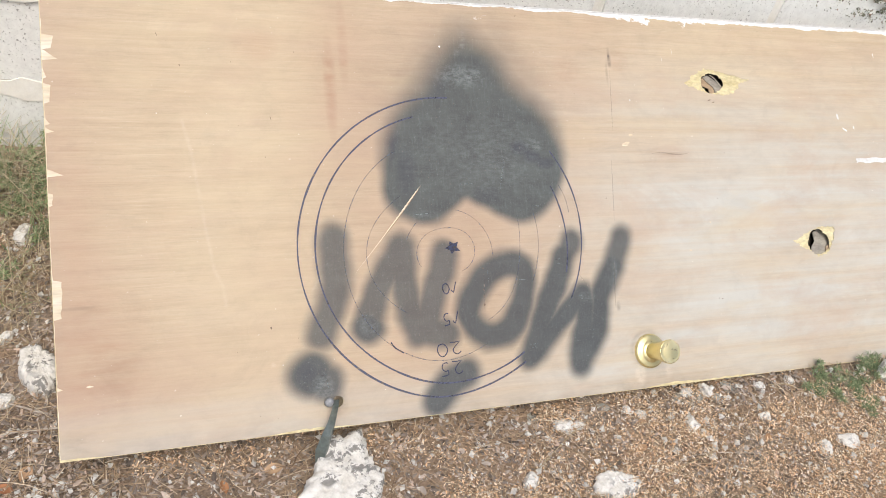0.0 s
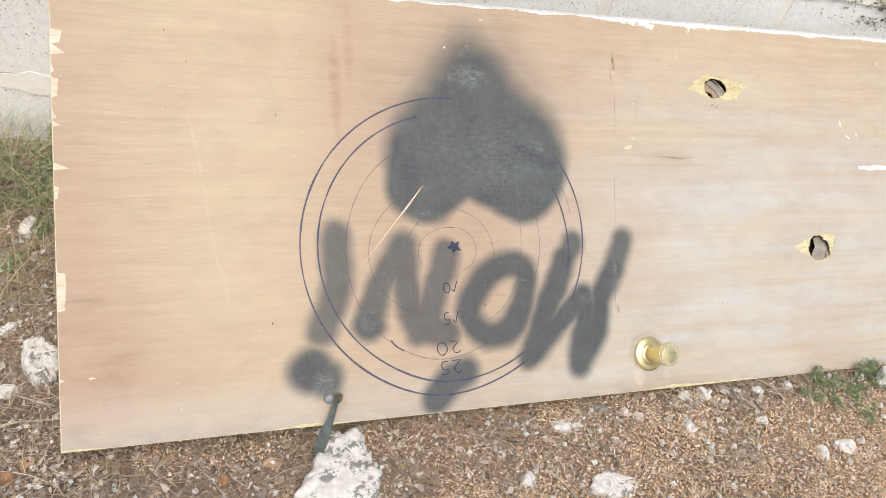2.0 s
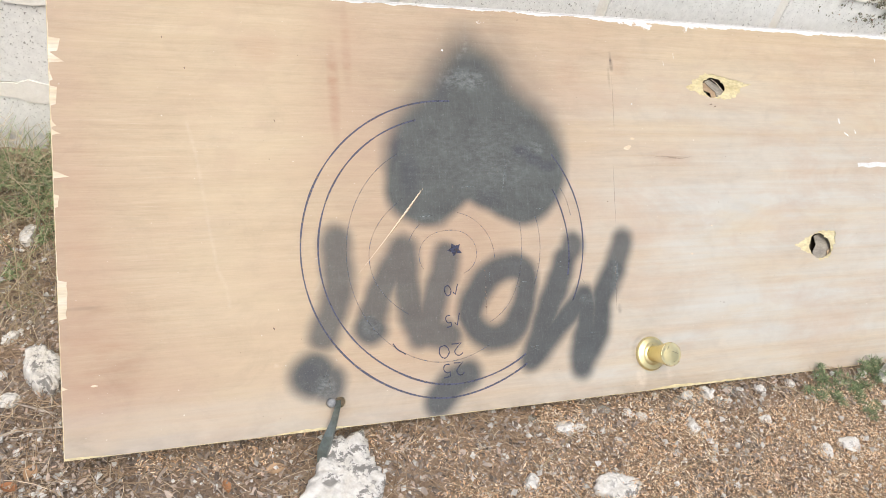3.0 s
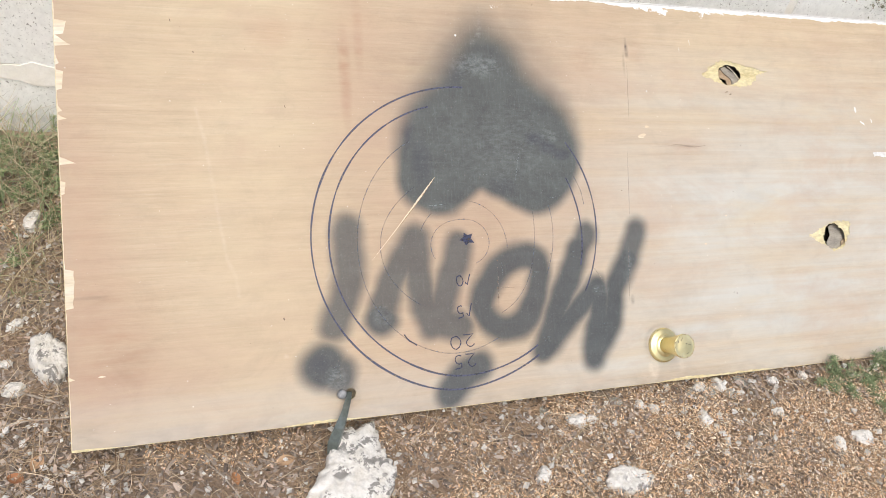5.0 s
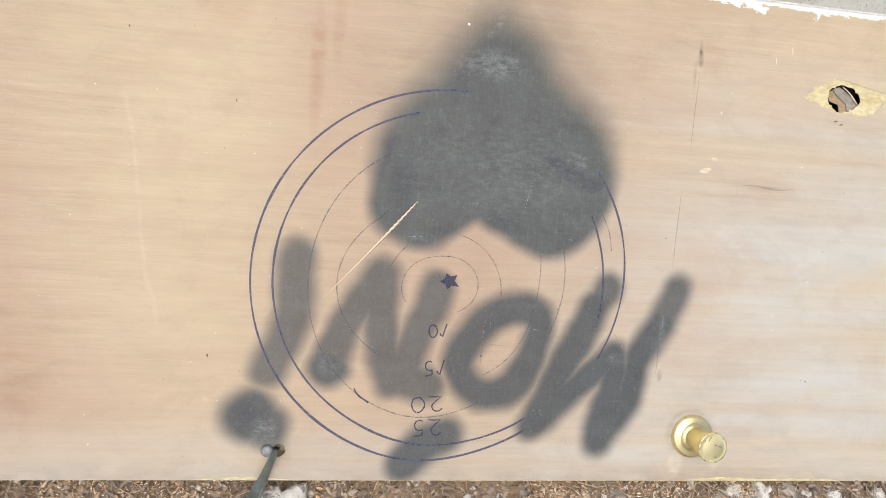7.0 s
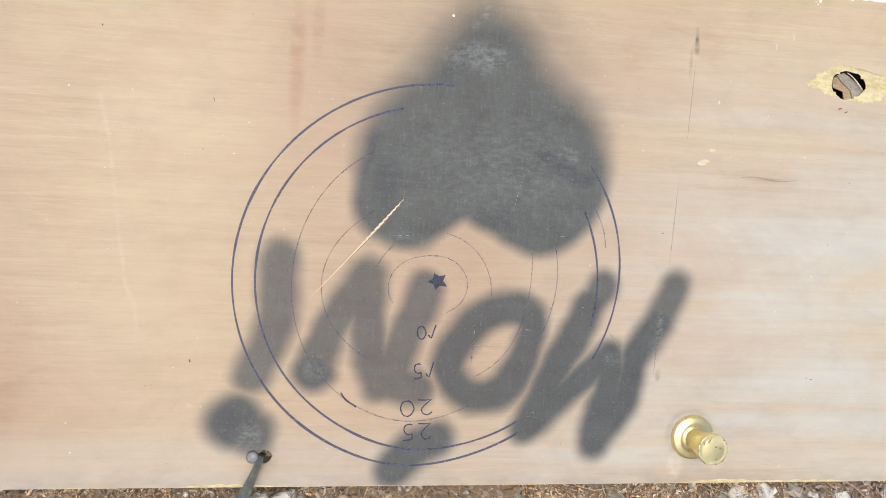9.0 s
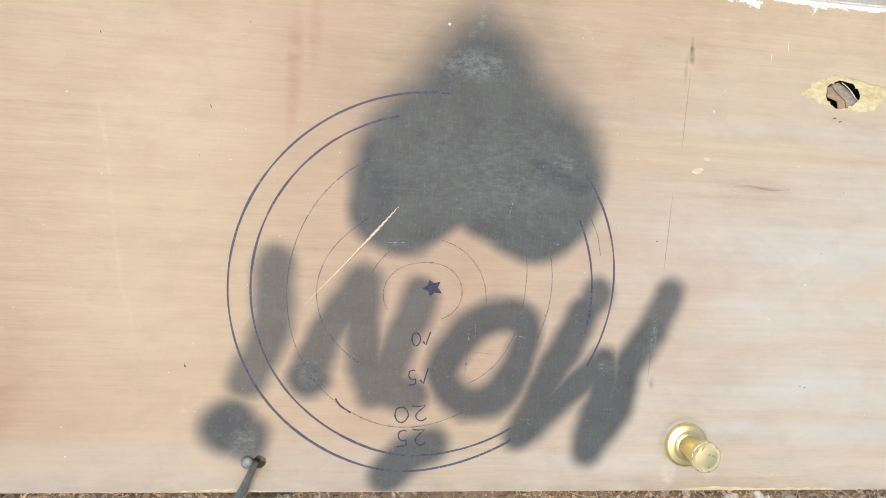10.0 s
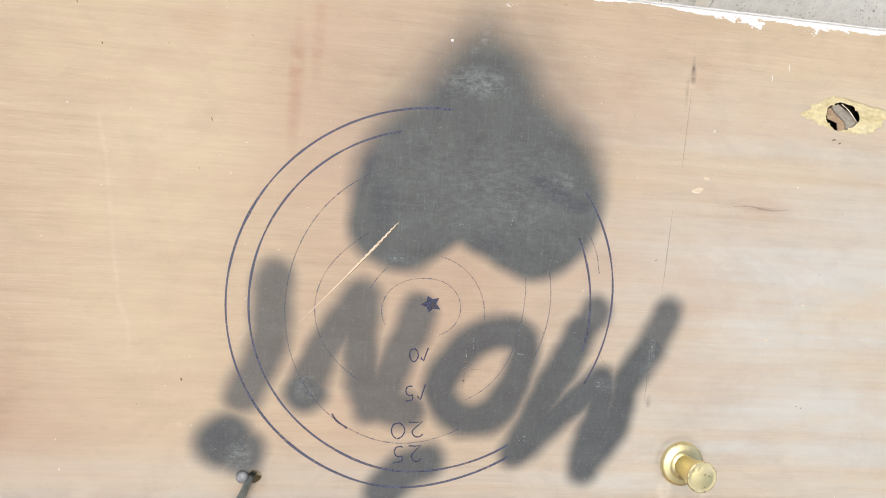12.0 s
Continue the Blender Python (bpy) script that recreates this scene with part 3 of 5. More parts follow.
def paint_leaf(me, X, Z):
    flatX, flatZ = X, Z
    # the hand wavers, so the strokes swell and thin a little
    X = flatX + 0.0020 * np.sin(flatZ * 52 + 2 * np.sin(flatX * 23)) + 0.0007 * np.sin(flatZ * 150 + flatX * 60)
    Z = flatZ + 0.0020 * np.sin(flatX * 47 + 2 * np.sin(flatZ * 31)) + 0.0007 * np.sin(flatX * 140 - flatZ * 80)
    spray = 0.86 * stroke_cover(X, Z, EXCLAMATION, 0.0260, 0.0140)
    for strokes, r, full in ((LETTER_N, 0.0246, 0.87), (LETTER_O, 0.0232, 0.95), (LETTER_W[:1], 0.0236, 0.96), (LETTER_W[1:], 0.0222, 0.97), (W_TIPS, 0.0218, 0.91), ([[(-0.151, -0.121), (-0.148, -0.119)]], 0.0255, 0.95), (COMMA, 0.0262, 0.95)):
        spray = np.maximum(spray, full * stroke_cover(X, Z, strokes, r, 0.0120))
    spray = np.maximum(spray, 0.97 * stroke_cover(X, Z, [[(-0.246, -0.184)] * 2], 0.0365, 0.015))
    spray = np.maximum(spray, 0.92 * stroke_cover(X, Z, [[(-0.224, -0.199)] * 2], 0.0285, 0.013))
    lettering = spray.copy()
    near_heart = (X > -0.20) & (X < 0.31) & (Z > -0.02)
    spray[near_heart] = np.maximum(spray[near_heart], 0.985 * heart_cover(X[near_heart], Z[near_heart]))
    mist = 0.26 * stroke_cover(X, Z, [[(0.045, 0.23)] * 2], 0.13, 0.10)
    mist = np.maximum(mist, 0.34 * stroke_cover(X, Z, [[(-0.080, 0.215), (0.000, 0.335)], [(0.165, 0.265), (0.110, 0.345)]], 0.028, 0.050))
    spray = np.maximum(spray, mist)

    X, Z = flatX, flatZ

    def blob(x, z, rx, rz, power=1.0):
        return np.clip(1 - ((X - x) / rx) ** 2 - ((Z - z) / rz) ** 2, 0, 1) ** power
    blush = 0.92 * np.exp(-((X - 0.02) / 0.26) ** 2 - ((Z - 0.10) / 0.34) ** 2) + 0.30 * np.exp(-((X - 0.30) / 0.16) ** 2 - ((Z - 0.33) / 0.09) ** 2)
    blush += 0.75 * np.exp(-((X + 0.63) / 0.12) ** 2) + 0.30 * np.exp(-((X + 0.16) / 0.05) ** 2) * np.clip((Z - 0.02) / 0.2, 0, 1) + 0.66 * np.exp(-((X + 0.42) / 0.24) ** 2 - ((Z + 0.22) / 0.15) ** 2)
    sallow = 0.50 * np.exp(-((X + 0.33) / 0.13) ** 2) + 0.45 * np.exp(-((X - 0.62) / 0.25) ** 2 - ((Z - 0.34) / 0.08) ** 2)
    stain = 0.45 * blob(0.447, 0.151, 0.055, 0.016) + 0.5 * blob(0.35, 0.318, 0.025, 0.022) + 0.55 * blob(-0.185, 0.26, 0.012, 0.10) + 0.35 * blob(-0.16, 0.33, 0.010, 0.09)
    stain += 0.28 * blob(-0.55, -0.12, 0.09, 0.15) + 0.2 * blob(-0.57, 0.10, 0.05, 0.12) + 0.15 * blob(-0.52, -0.15, 0.06, 0.04) + 0.35 * blob(-0.30, 0.32, 0.04, 0.03) + 0.3 * blob(0.24, 0.30, 0.03, 0.03)
    grime_and_shade = 0.85 * blob(0.332, 0.317, 0.005, 0.014) + 0.7 * blob(0.331, 0.328, 0.003, 0.018) + 0.5 * blob(0.325, 0.296, 0.0025, 0.03) + 0.6 * blob(0.306, -0.12, 0.005, 0.010)
    grime_and_shade += 0.35 * blob(-0.57, -0.245, 0.03, 0.02) + 0.25 * blob(0.447, 0.149, 0.045, 0.003) + 0.4 * blob(-0.565, -0.062, 0.03, 0.0035)
    # darker towards the lower edge and about the lower hole
    grime_and_shade += 0.30 * np.clip((Z0 + 0.03 - Z) / 0.03, 0, 1) + 0.5 * blob(-0.206, -0.232, 0.018, 0.02)
    # scuffing and contact shade of the rose, painted as a dark ring
    grime_and_shade += 0.40 * np.exp(-((np.hypot(X - 0.358, Z + 0.199) - 0.031) / 0.004) ** 2)
    wash = np.clip(1.0 * np.clip((X - 0.06) / 0.42, 0, 1) * np.clip((0.41 - Z) / 0.32, 0, 1) + 0.5 * np.clip((-0.17 - Z) / 0.08, 0, 1), 0, 0.93)
    worn = 0.8 * stroke_cover(X, Z, [rounded([(0.052, 0.385), (0.050, 0.360), (0.046, 0.335), (0.034, 0.320)])], 0.003, 0.004) + 0.95 * blob(0.040, 0.281, 0.052, 0.024) + 0.6 * blob(0.165, 0.165, 0.02, 0.014) + 0.35 * blob(-0.045, 0.052, 0.03, 0.008) + 0.8 * blob(-0.227, -0.205, 0.02, 0.022) + 0.5 * blob(-0.149, -0.118, 0.02, 0.02)
    worn += 0.4 * blob(0.243, -0.10, 0.02, 0.012) + 0.4 * blob(0.30, -0.06, 0.012, 0.05) + 0.24 * blob(0.03, 0.15, 0.14, 0.09) + 0.20 * blob(0.13, 0.13, 0.11, 0.12)
    dense = 0.9 * blob(-0.250, -0.181, 0.024, 0.024) + 0.7 * blob(-0.088, 0.186, 0.014, 0.045) + 0.6 * blob(-0.068, 0.12, 0.022, 0.05) + 0.9 * blob(0.138, 0.161, 0.022, 0.014) + 0.9 * blob(0.160, 0.146, 0.020, 0.014) + 0.9 * blob(0.185, 0.134, 0.022, 0.012)
    dense += 0.5 * blob(-0.012, 0.275, 0.035, 0.04) + 0.5 * blob(-0.096, 0.175, 0.012, 0.05) + 0.5 * blob(-0.022, -0.234, 0.03, 0.012) + 0.4 * blob(0.07, 0.08, 0.03, 0.02)
    pale = 0.45 * stroke_cover(X, Z, [rounded([(-0.411, 0.203), (-0.400, 0.155), (-0.394, 0.106), (-0.383, 0.023), (-0.377, -0.017), (-0.366, -0.045), (-0.363, -0.072)])], 0.0012, 0.0035)
    pale = np.maximum(pale, 0.5 * stroke_cover(X, Z, [rounded([(-0.235, -0.060), (-0.215, -0.035), (-0.180, -0.024)])], 0.0006, 0.003))
    pale = np.maximum(pale, 0.8 * blob(0.338, -0.243, 0.013, 0.022) + 0.6 * blob(0.398, -0.243, 0.010, 0.012) + 0.5 * blob(-0.30, -0.165, 0.004, 0.004) + 0.4 * blob(0.52, -0.20, 0.012, 0.012))
    dense = np.maximum(dense, 0.42 * lettering)
    # white paint run over from the top edge
    run = 0.002 + 0.004 * np.clip((X - 0.1) / 0.5, 0, 1) + 0.004 * noise_row(X * 1.0, 22.0, 2.0)
    white = np.clip(0.5 + (Z - (Z1 - run)) / 0.006, 0, 1) * np.clip((X + 0.30) / 0.1, 0.35, 1)
    for x, z, rx, rz in ((0.395, 0.402, 0.03, 0.010), (0.418, 0.393, 0.012, 0.009), (0.500, 0.399, 0.013, 0.011), (0.36, 0.398, 0.008, 0.004), (0.53, 0.402, 0.03, 0.008)):
        white = np.maximum(white, 0.62 * blob(x, z, rx * 1.25, rz * 1.4, 0.6))
    white = np.maximum(white, 0.36 * blob(0.085, 0.392, 0.03, 0.022, 0.5))
    for name, values in (("spray", spray), ("stain", stain), ("grime_and_shade", grime_and_shade), ("wash", wash), ("blush", blush), ("pale", pale), ("sallow", sallow), ("worn", worn), ("dense", dense), ("white", white)):
        me.attributes.new(name, "FLOAT", "POINT").data.foreach_set("value", np.clip(values, 0, 1).astype(np.float32))


def arc(cx, cz, rx, rz, a0, a1, wobble=0.002, seed=0.0):
    n = max(8, int(abs(a1 - a0) / 3))
    out = []
    for k in range(n + 1):
        a = radians(a0 + (a1 - a0) * k / n)
        w = wobble * noise.noise((math.cos(a) * 1.5 + seed, math.sin(a) * 1.5, seed))
        out.append((cx + (rx + w) * math.cos(a), cz + (rz + w) * math.sin(a)))
    return out


def hand_ring(centre, waves, a0, a1):
    """A ring drawn by hand: a mean radius and a few waves round it."""
    th = np.radians(np.arange(a0, a1 + 1.0, 2.0))
    r = waves[0] + sum(w * (np.cos if k % 2 == 0 else np.sin)((k // 2 + 1) * th) for k, w in enumerate(waves[1:]))
    r = r + 0.016 * waves[0] * np.exp(-((np.degrees(th) - 262) / 18) ** 2)  # the hand sagged at the foot
    return np.stack([centre[0] + r * np.cos(th), centre[1] + r * np.sin(th)], 1).tolist()


DIGITS = {
    "0": [arc(0.5, 0.5, 0.42, 0.48, 80, 435, 0.05)],
    "1": [[(0.98, 0.72), (0.88, 0.88), (0.74, 1.0), (0.55, 0.62), (0.22, 0.0)]],
    "2": [arc(0.42, 0.68, 0.36, 0.3, 150, -30, 0.03) + [(0.45, 0.28), (0.1, 0.02), (0.5, 0.05), (0.95, 0.0)]],
    "5": [[(0.85, 1.0), (0.45, 0.98), (0.25, 0.95), (0.22, 0.6)] + arc(0.42, 0.33, 0.36, 0.31, 110, -130, 0.03)],
}


def numeral(text, x, z, wide, size, turn, parent):
    """Handwritten digits, upside down on the leaf about (x, z)."""
    for k, ch in enumerate(text):
        for line in DIGITS[ch]:
            pts = []
            for u, v in line:
                a, b = (k - len(text) / 2 + u * 0.86 + 0.07) * wide / 2, (v - 0.5) * size
                c, s = math.cos(radians(180 + turn)), math.sin(radians(180 + turn))
                pts.append((x + a * c - b * s, z + a * s + b * c))
            part("digit", ribbon("digit", pts, 0.0017, DARK_INK, y=-0.0009), parent)


def splinter(name, x, z, length, height, turn, material, seed, y=-0.0007):
    """A small flat chip of irregular outline."""
    rnd = random.Random(seed)
    pts = []
    for k in range(11):
        a = 2 * math.pi * k / 11
        r = 0.65 + 0.5 * rnd.random()
        u, v = 0.5 * length * r * math.cos(a), 0.5 * height * r * math.sin(a)
        c, s = math.cos(radians(turn)), math.sin(radians(turn))
        pts.append((x + u * c - v * s, y, z + u * s + v * c))
    return mesh_of(name, pts, [tuple(range(11))], material)


def build_door():
    door = new("discarded_door")
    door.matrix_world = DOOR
    tagged(door, "discarded veneered door on its side, sprayed with black heart and letters", "door")
    round_a, round_b, round_c = ragged_oval(0.0255, 0.0190, 1.0, 0.08), ragged_oval(0.0270, 0.0245, 2.4, 0.10), ragged(0.0085, 0.6, 0.06)
    me, X, Z = sheet("veneer", VENEER, 0.0, 0.0022, [(HOLE_A, polygon_radius(HOLE_A, TORN_A)), (HOLE_B, polygon_radius(HOLE_B, TORN_B)), (HOLE_C, round_c)], True)
    paint_leaf(me, X, Z)
    part("veneer", me, door, "thin reddish-tan veneer with black spray paint and torn rim")
    me, _, _ = sheet("core_board", CORE, 0.0013, 0.004, [(HOLE_A, round_a), (HOLE_B, round_b), (HOLE_C, round_c)], False)
    part("core_board", me, door, "raw yellowish board under the veneer")
    part("under_ply", box_mesh("under_ply", UNDER, (X0 + 0.0005, X0 + 0.05, 0.0006, 0.0011, Z0 + 0.006, Z1 - 0.004)), door, "cream ply bared where veneer tore off")
    # rails round the hollow
    for name, dims, mat in (("bottom_rail", (X0, X1, 0.0016, THICK - 0.003, Z0, Z0 + 0.03), CORE), ("top_rail", (X0, X1, 0.0016, THICK - 0.003, Z1 - 0.03, Z1), EDGE_WHITE),
                            ("side_rail", (X0, X0 + 0.04, 0.0016, THICK - 0.003, Z0 + 0.03, Z1 - 0.03), CORE), ("side_rail", (X1 - 0.04, X1, 0.0016, THICK - 0.003, Z0 + 0.03, Z1 - 0.03), CORE)):
        part(name, box_mesh(name, mat, dims, 0.001), door)
    part("back_skin", box_mesh("back_skin", PALE, (X0, X1, THICK - 0.003, THICK, Z0, Z1)), door)
    part("top_edge_paint", box_mesh("top_edge_paint", EDGE_WHITE, (X0 + 0.25, X1, -0.0004, THICK, Z1 + 0.0005, Z1 + 0.003), 0.0008), door, "white gloss paint left on the edge")
    # filling seen through the broken holes
    cards_a = (([(-0.019, 0.014), (-0.008, 0.018), (0.011, 0.006), (0.020, -0.003), (0.030, -0.012), (0.014, -0.024), (0.004, -0.024), (0.002, -0.006), (-0.012, 0.005)], CARDBOARD, 0.005, 0.012),
               ([(-0.027, 0.010), (-0.019, 0.014), (-0.009, 0.005), (0.002, -0.006), (0.005, -0.024), (-0.010, -0.024), (-0.012, -0.008), (-0.027, -0.003)], TAN, 0.007, 0.014))
    cards_b = (([(-0.010, 0.020), (0.006, 0.027), (0.025, 0.012), (0.031, 0.0), (0.015, -0.022), (0.003, -0.030), (-0.026, -0.022), (-0.020, -0.009), (-0.009, 0.003)], CARDBOARD, 0.006, 0.014),
               ([(0.016, -0.010), (0.026, -0.004), (0.027, -0.014), (0.013, -0.026)], TAN, 0.004, 0.008))
    for (cx, cz), cards in ((HOLE_A, cards_a), (HOLE_B, cards_b)):
        for outline, mat, front, deep in cards:
            n = len(outline)
            v = [(cx + x + 1.5 * front, front + (deep - front) * (0.5 + 18 * z), cz + z) for x, z in outline]
            v += [(x, y + 0.0015, z) for x, y, z in v]
            part("card_strip", mesh_of("card_strip", v, [tuple(range(n)), tuple(range(2 * n - 1, n - 1, -1))] + [(i, (i + 1) % n, (i + 1) % n + n, i + n) for i in range(n)], mat), door)
        # near-black backing: shade of the enclosed hollow put into its colour
        bm = bmesh.new()
        box(bm, cx - 0.05, cx + 0.05, 0.028, 0.0315, cz - 0.05, cz + 0.05)
        part("filling", bm_mesh("filling", bm, PIT), door)
    rim = [(HOLE_A[0] + 0.0005 + 0.034 * u, HOLE_A[1] + 0.0175 - 0.028 * u + 0.002 * math.sin(u * 5)) for u in np.linspace(0, 1, 14)]
    part("card_edge", ribbon("card_edge", rim, 0.0012, PALE, 0.0055), door, "pale cut edge of the card")
    # knob
    knob = part("door_knob", lathe("door_knob", [(-0.008, 0.0150), (-0.012, 0.0138), (-0.020, 0.0140), (-0.032, 0.0156), (-0.044, 0.0178), (-0.053, 0.0196), (-0.0565, 0.0204), (-0.0590, 0.0207),
                                                 (-0.0605, 0.0204), (-0.0612, 0.0196), (-0.0608, 0.0184), (-0.0614, 0.0140), (-0.0620, 0.0080), (-0.0622, 0.001)], BRASS), door, "round brass knob with worn rim")
    knob.location = (0.3605, 0, -0.2035)
    part("rose", lathe("rose", [(-0.0005, 0.0300), (-0.003, 0.0302), (-0.0055, 0.0292), (-0.0068, 0.0262), (-0.0070, 0.0212), (-0.0085, 0.0185), (-0.011, 0.0168), (-0.011, 0.002)], BRASS), knob)
    for k in range(16):
        a = radians(k * 22.5 + 9 * math.sin(k * 2.7))
        part("worn_spot", splinter("worn_spot", 0.0198 * math.cos(a), 0.0198 * math.sin(a), 0.003 + 0.002 * math.sin(k * 1.9), 0.0011, math.degrees(a) + 90, INSIDE if k % 3 else PALE, k + 40, -0.0616), knob)
    for x, z, l, h, turn in ((-0.006, 0.012, 0.012, 0.0016, 60), (0.003, 0.004, 0.004, 0.003, 0), (0.010, 0.002, 0.010, 0.0012, -40), (0.004, -0.012, 0.007, 0.0012, 20), (-0.013, 0.009, 0.008, 0.002, 75), (0.013, 0.013, 0.006, 0.002, -50)):
        part("worn_spot", splinter("worn_spot", x, z, l * 0.7, h * 0.6, turn, INSIDE, int(x * 4000) + 9, -0.0628), knob)
    # target drawn by hand round a star
    ring_1, ring_2 = (0.2441, -0.0001, 0.0065, 0.0037, 0.0050, 0.0007, 0.0007), (0.2182, 0.0002, 0.0008, 0.0015, -0.0002, -0.0003, -0.0008)
    ring_3, ring_4 = (0.1732, -0.0077, -0.0005, -0.0033, 0.0041, 0.0021, 0.0006), (0.1322, 0.0042, -0.0006, 0.0017, 0.0064, -0.0088, -0.0009)
    ring_5, ring_6 = (0.0776, 0.0040, -0.0062), (0.0446, -0.0010, 0.0025, 0.0060, 0.0015)
    outer, inner = (-0.006, -0.002), (-0.010, -0.012)
    for centre, waves, a0, a1, width, ink in (
            (outer, ring_1, 86, 303, 0.0028, BOLD_INK), (outer, ring_1, -24, 38, 0.0025, BOLD_INK), (outer, ring_2, 102, 304, 0.0026, BOLD_INK), (outer, ring_2, -14, 26, 0.0026, BOLD_INK),
            (outer, ring_3, 117, 290, 0.0014, THIN_INK), (outer, ring_3, -24, 18, 0.0013, THIN_INK), (outer, ring_4, 132, 232, 0.0013, THIN_INK), (outer, ring_4, -64, 20, 0.0012, THIN_INK),
            (inner, ring_5, -6, 74, 0.0012, THIN_INK), (inner, ring_5, 132, 160, 0.0012, THIN_INK), (inner, ring_6, -52, 205, 0.0012, THIN_INK)):
        part("target_ring", ribbon("target_ring", hand_ring(centre, waves, a0, a1), width, ink), door)
    part("pen_stroke", ribbon("pen_stroke", rounded([(0.2060, 0.096), (0.2168, 0.0736), (0.2223, 0.048)]), 0.0012, THIN_INK), door)
    part("pen_stroke", ribbon("pen_stroke", rounded([(-0.1154, -0.1474), (-0.1086, -0.1567), (-0.0955, -0.1655)]), 0.0022, DARK_INK, -0.0008), door)
    star = [(0.001 + 0.0135 * (1.0 + 0.12 * math.sin(k * 2.1) if k % 2 == 0 else 0.52) * math.cos(radians(36 * k + 186)), -0.003 + 0.0125 * (1.0 + 0.12 * math.sin(k * 2.1) if k % 2 == 0 else 0.52) * math.sin(radians(36 * k + 186))) for k in range(10)]
    part("star", mesh_of("star", [(0.001, -0.0008, -0.003)] + [(x, -0.0008, z) for x, z in star], [(0, k + 1, (k + 1) % 10 + 1) for k in range(10)], DARK_INK), door, "small dark blue inked star")
    part("nail_hole", splinter("nail_hole", 0.004, -0.003, 0.0045, 0.0045, 0, PIT, 3, -0.0012), door)
    for text, x, z, wide, size, turn in (("10", -0.009, -0.0685, 0.031, 0.0165, 6), ("15", -0.0105, -0.1175, 0.035, 0.0190, 8), ("20", -0.0187, -0.166, 0.048, 0.0200, 5), ("25", -0.017, -0.197, 0.044, 0.0210, 4)):
        numeral(text, x, z, wide, size, turn, door)
    # scratches, creases and little chips
    gouge = [(-0.0474 - 0.1166 * u, 0.0986 - 0.133 * u - 0.002 * math.sin(u * 3)) for u in np.linspace(0, 1, 90)]
    part("scratch", ribbon("scratch", [(x + 0.0008, z - 0.0008) for x, z in gouge[:52]], 0.0022, INSIDE, -0.0007, taper=True), door, "dark torn lip of the gouge")
    part("scratch", ribbon("scratch", gouge, 0.0014, PALE, -0.0009, taper=True), door, "long pale gouge")
    part("scratch", ribbon("scratch", [(x + 0.0006 * math.sin(k * 1.7), z) for k, (x, z) in enumerate(gouge[:48])], 0.0026, PALE, -0.0010, taper=True), door, "pale torn fibres")
    for pts, w in (([(0.331 - 0.005 * u, 0.30 - 0.11 * u) for u in np.linspace(0, 1, 20)], 0.0014), ([(0.318 - 0.006 * u, 0.14 - 0.12 * u) for u in np.linspace(0, 1, 20)], 0.0014), ([(0.305 - 0.006 * u, -0.03 - 0.096 * u) for u in np.linspace(0, 1, 20)], 0.0018), ([(0.405 + 0.085 * u, 0.149 + 0.002 * math.sin(u * 7)) for u in np.linspace(0, 1, 20)], 0.0022), ([(0.053 - 0.004 * u, -0.045 - 0.075 * u) for u in np.linspace(0, 1, 12)], 0.0016),
                   ([(0.053 + 0.03 * u, -0.084 - 0.002 * u) for u in np.linspace(0, 1, 8)], 0.001)):
        part("scuff", ribbon("scuff", pts, w, SCRATCH, taper=True), door)
    for x, z, dx, dz in ((0.226, -0.097, 0.014, 0.001), (0.229, -0.102, 0.010, 0.0), (0.126, -0.172, 0.016, 0.001), (0.128, -0.177, 0.010, 0.001), (0.240, -0.157, 0.012, 0.0), (0.186, -0.033, 0.013, 0.002), (0.188, -0.040, 0.008, 0.0),
                         (0.112, -0.062, 0.016, -0.001), (0.110, -0.070, 0.010, 0.0), (0.306, -0.020, -0.003, -0.075), (0.302, -0.040, -0.002, -0.060), (0.309, -0.035, -0.003, -0.040), (-0.222, -0.192, 0.003, -0.018), (-0.232, -0.188, 0.012, 0.002),
                         (-0.156, -0.104, 0.010, 0.004), (0.06, -0.04, 0.0, -0.026), (-0.062, 0.052, 0.030, 0.002), (0.150, 0.062, 0.022, -0.003), (0.020, 0.10, 0.026, 0.001), (0.095, 0.09, 0.012, 0.055)):
        part("scuff", ribbon("scuff", [(x + dx * u, z + dz * u) for u in np.linspace(0, 1, 14)], 0.0011, RUBBED, -0.0008, taper=True), door)
    part("scuff", ribbon("scuff", [(0.228 + 0.022 * u, -0.055 - 0.03 * u) for u in np.linspace(0, 1, 8)], 0.0012, FAINT, taper=True), door)
    for x, z, l, h, turn, mat in ((0.351, 0.167, 0.016, 0.008, 10, PALE), (0.363, 0.183, 0.012, 0.004, -10, PALE), (0.368, 0.247, 0.004, 0.004, 0, EDGE_WHITE), 
                                  (0.86, 0.222, 0.006, 0.014, 20, EDGE_WHITE), (0.875, 0.196, 0.018, 0.004, -30, EDGE_WHITE), (0.90, 0.200, 0.003, 0.010, 12, EDGE_WHITE), (0.445, 0.326, 0.0012, 0.010, 8, EDGE_WHITE),
                                  (0.469, 0.340, 0.0011, 0.012, 8, EDGE_WHITE), (0.005, 0.330, 0.004, 0.004, 0, EDGE_WHITE), (-0.552, -0.17, 0.010, 0.003, 0, PALE), (0.975, 0.352, 0.003, 0.010, 5, EDGE_WHITE),
                                  (0.47, -0.03, 0.005, 0.004, 0, PALE), (0.52, 0.02, 0.004, 0.003, 0, PALE)):
        part("veneer_chip", splinter("veneer_chip", x, z, l, h, turn, mat, int((x + z) * 1000)), door)
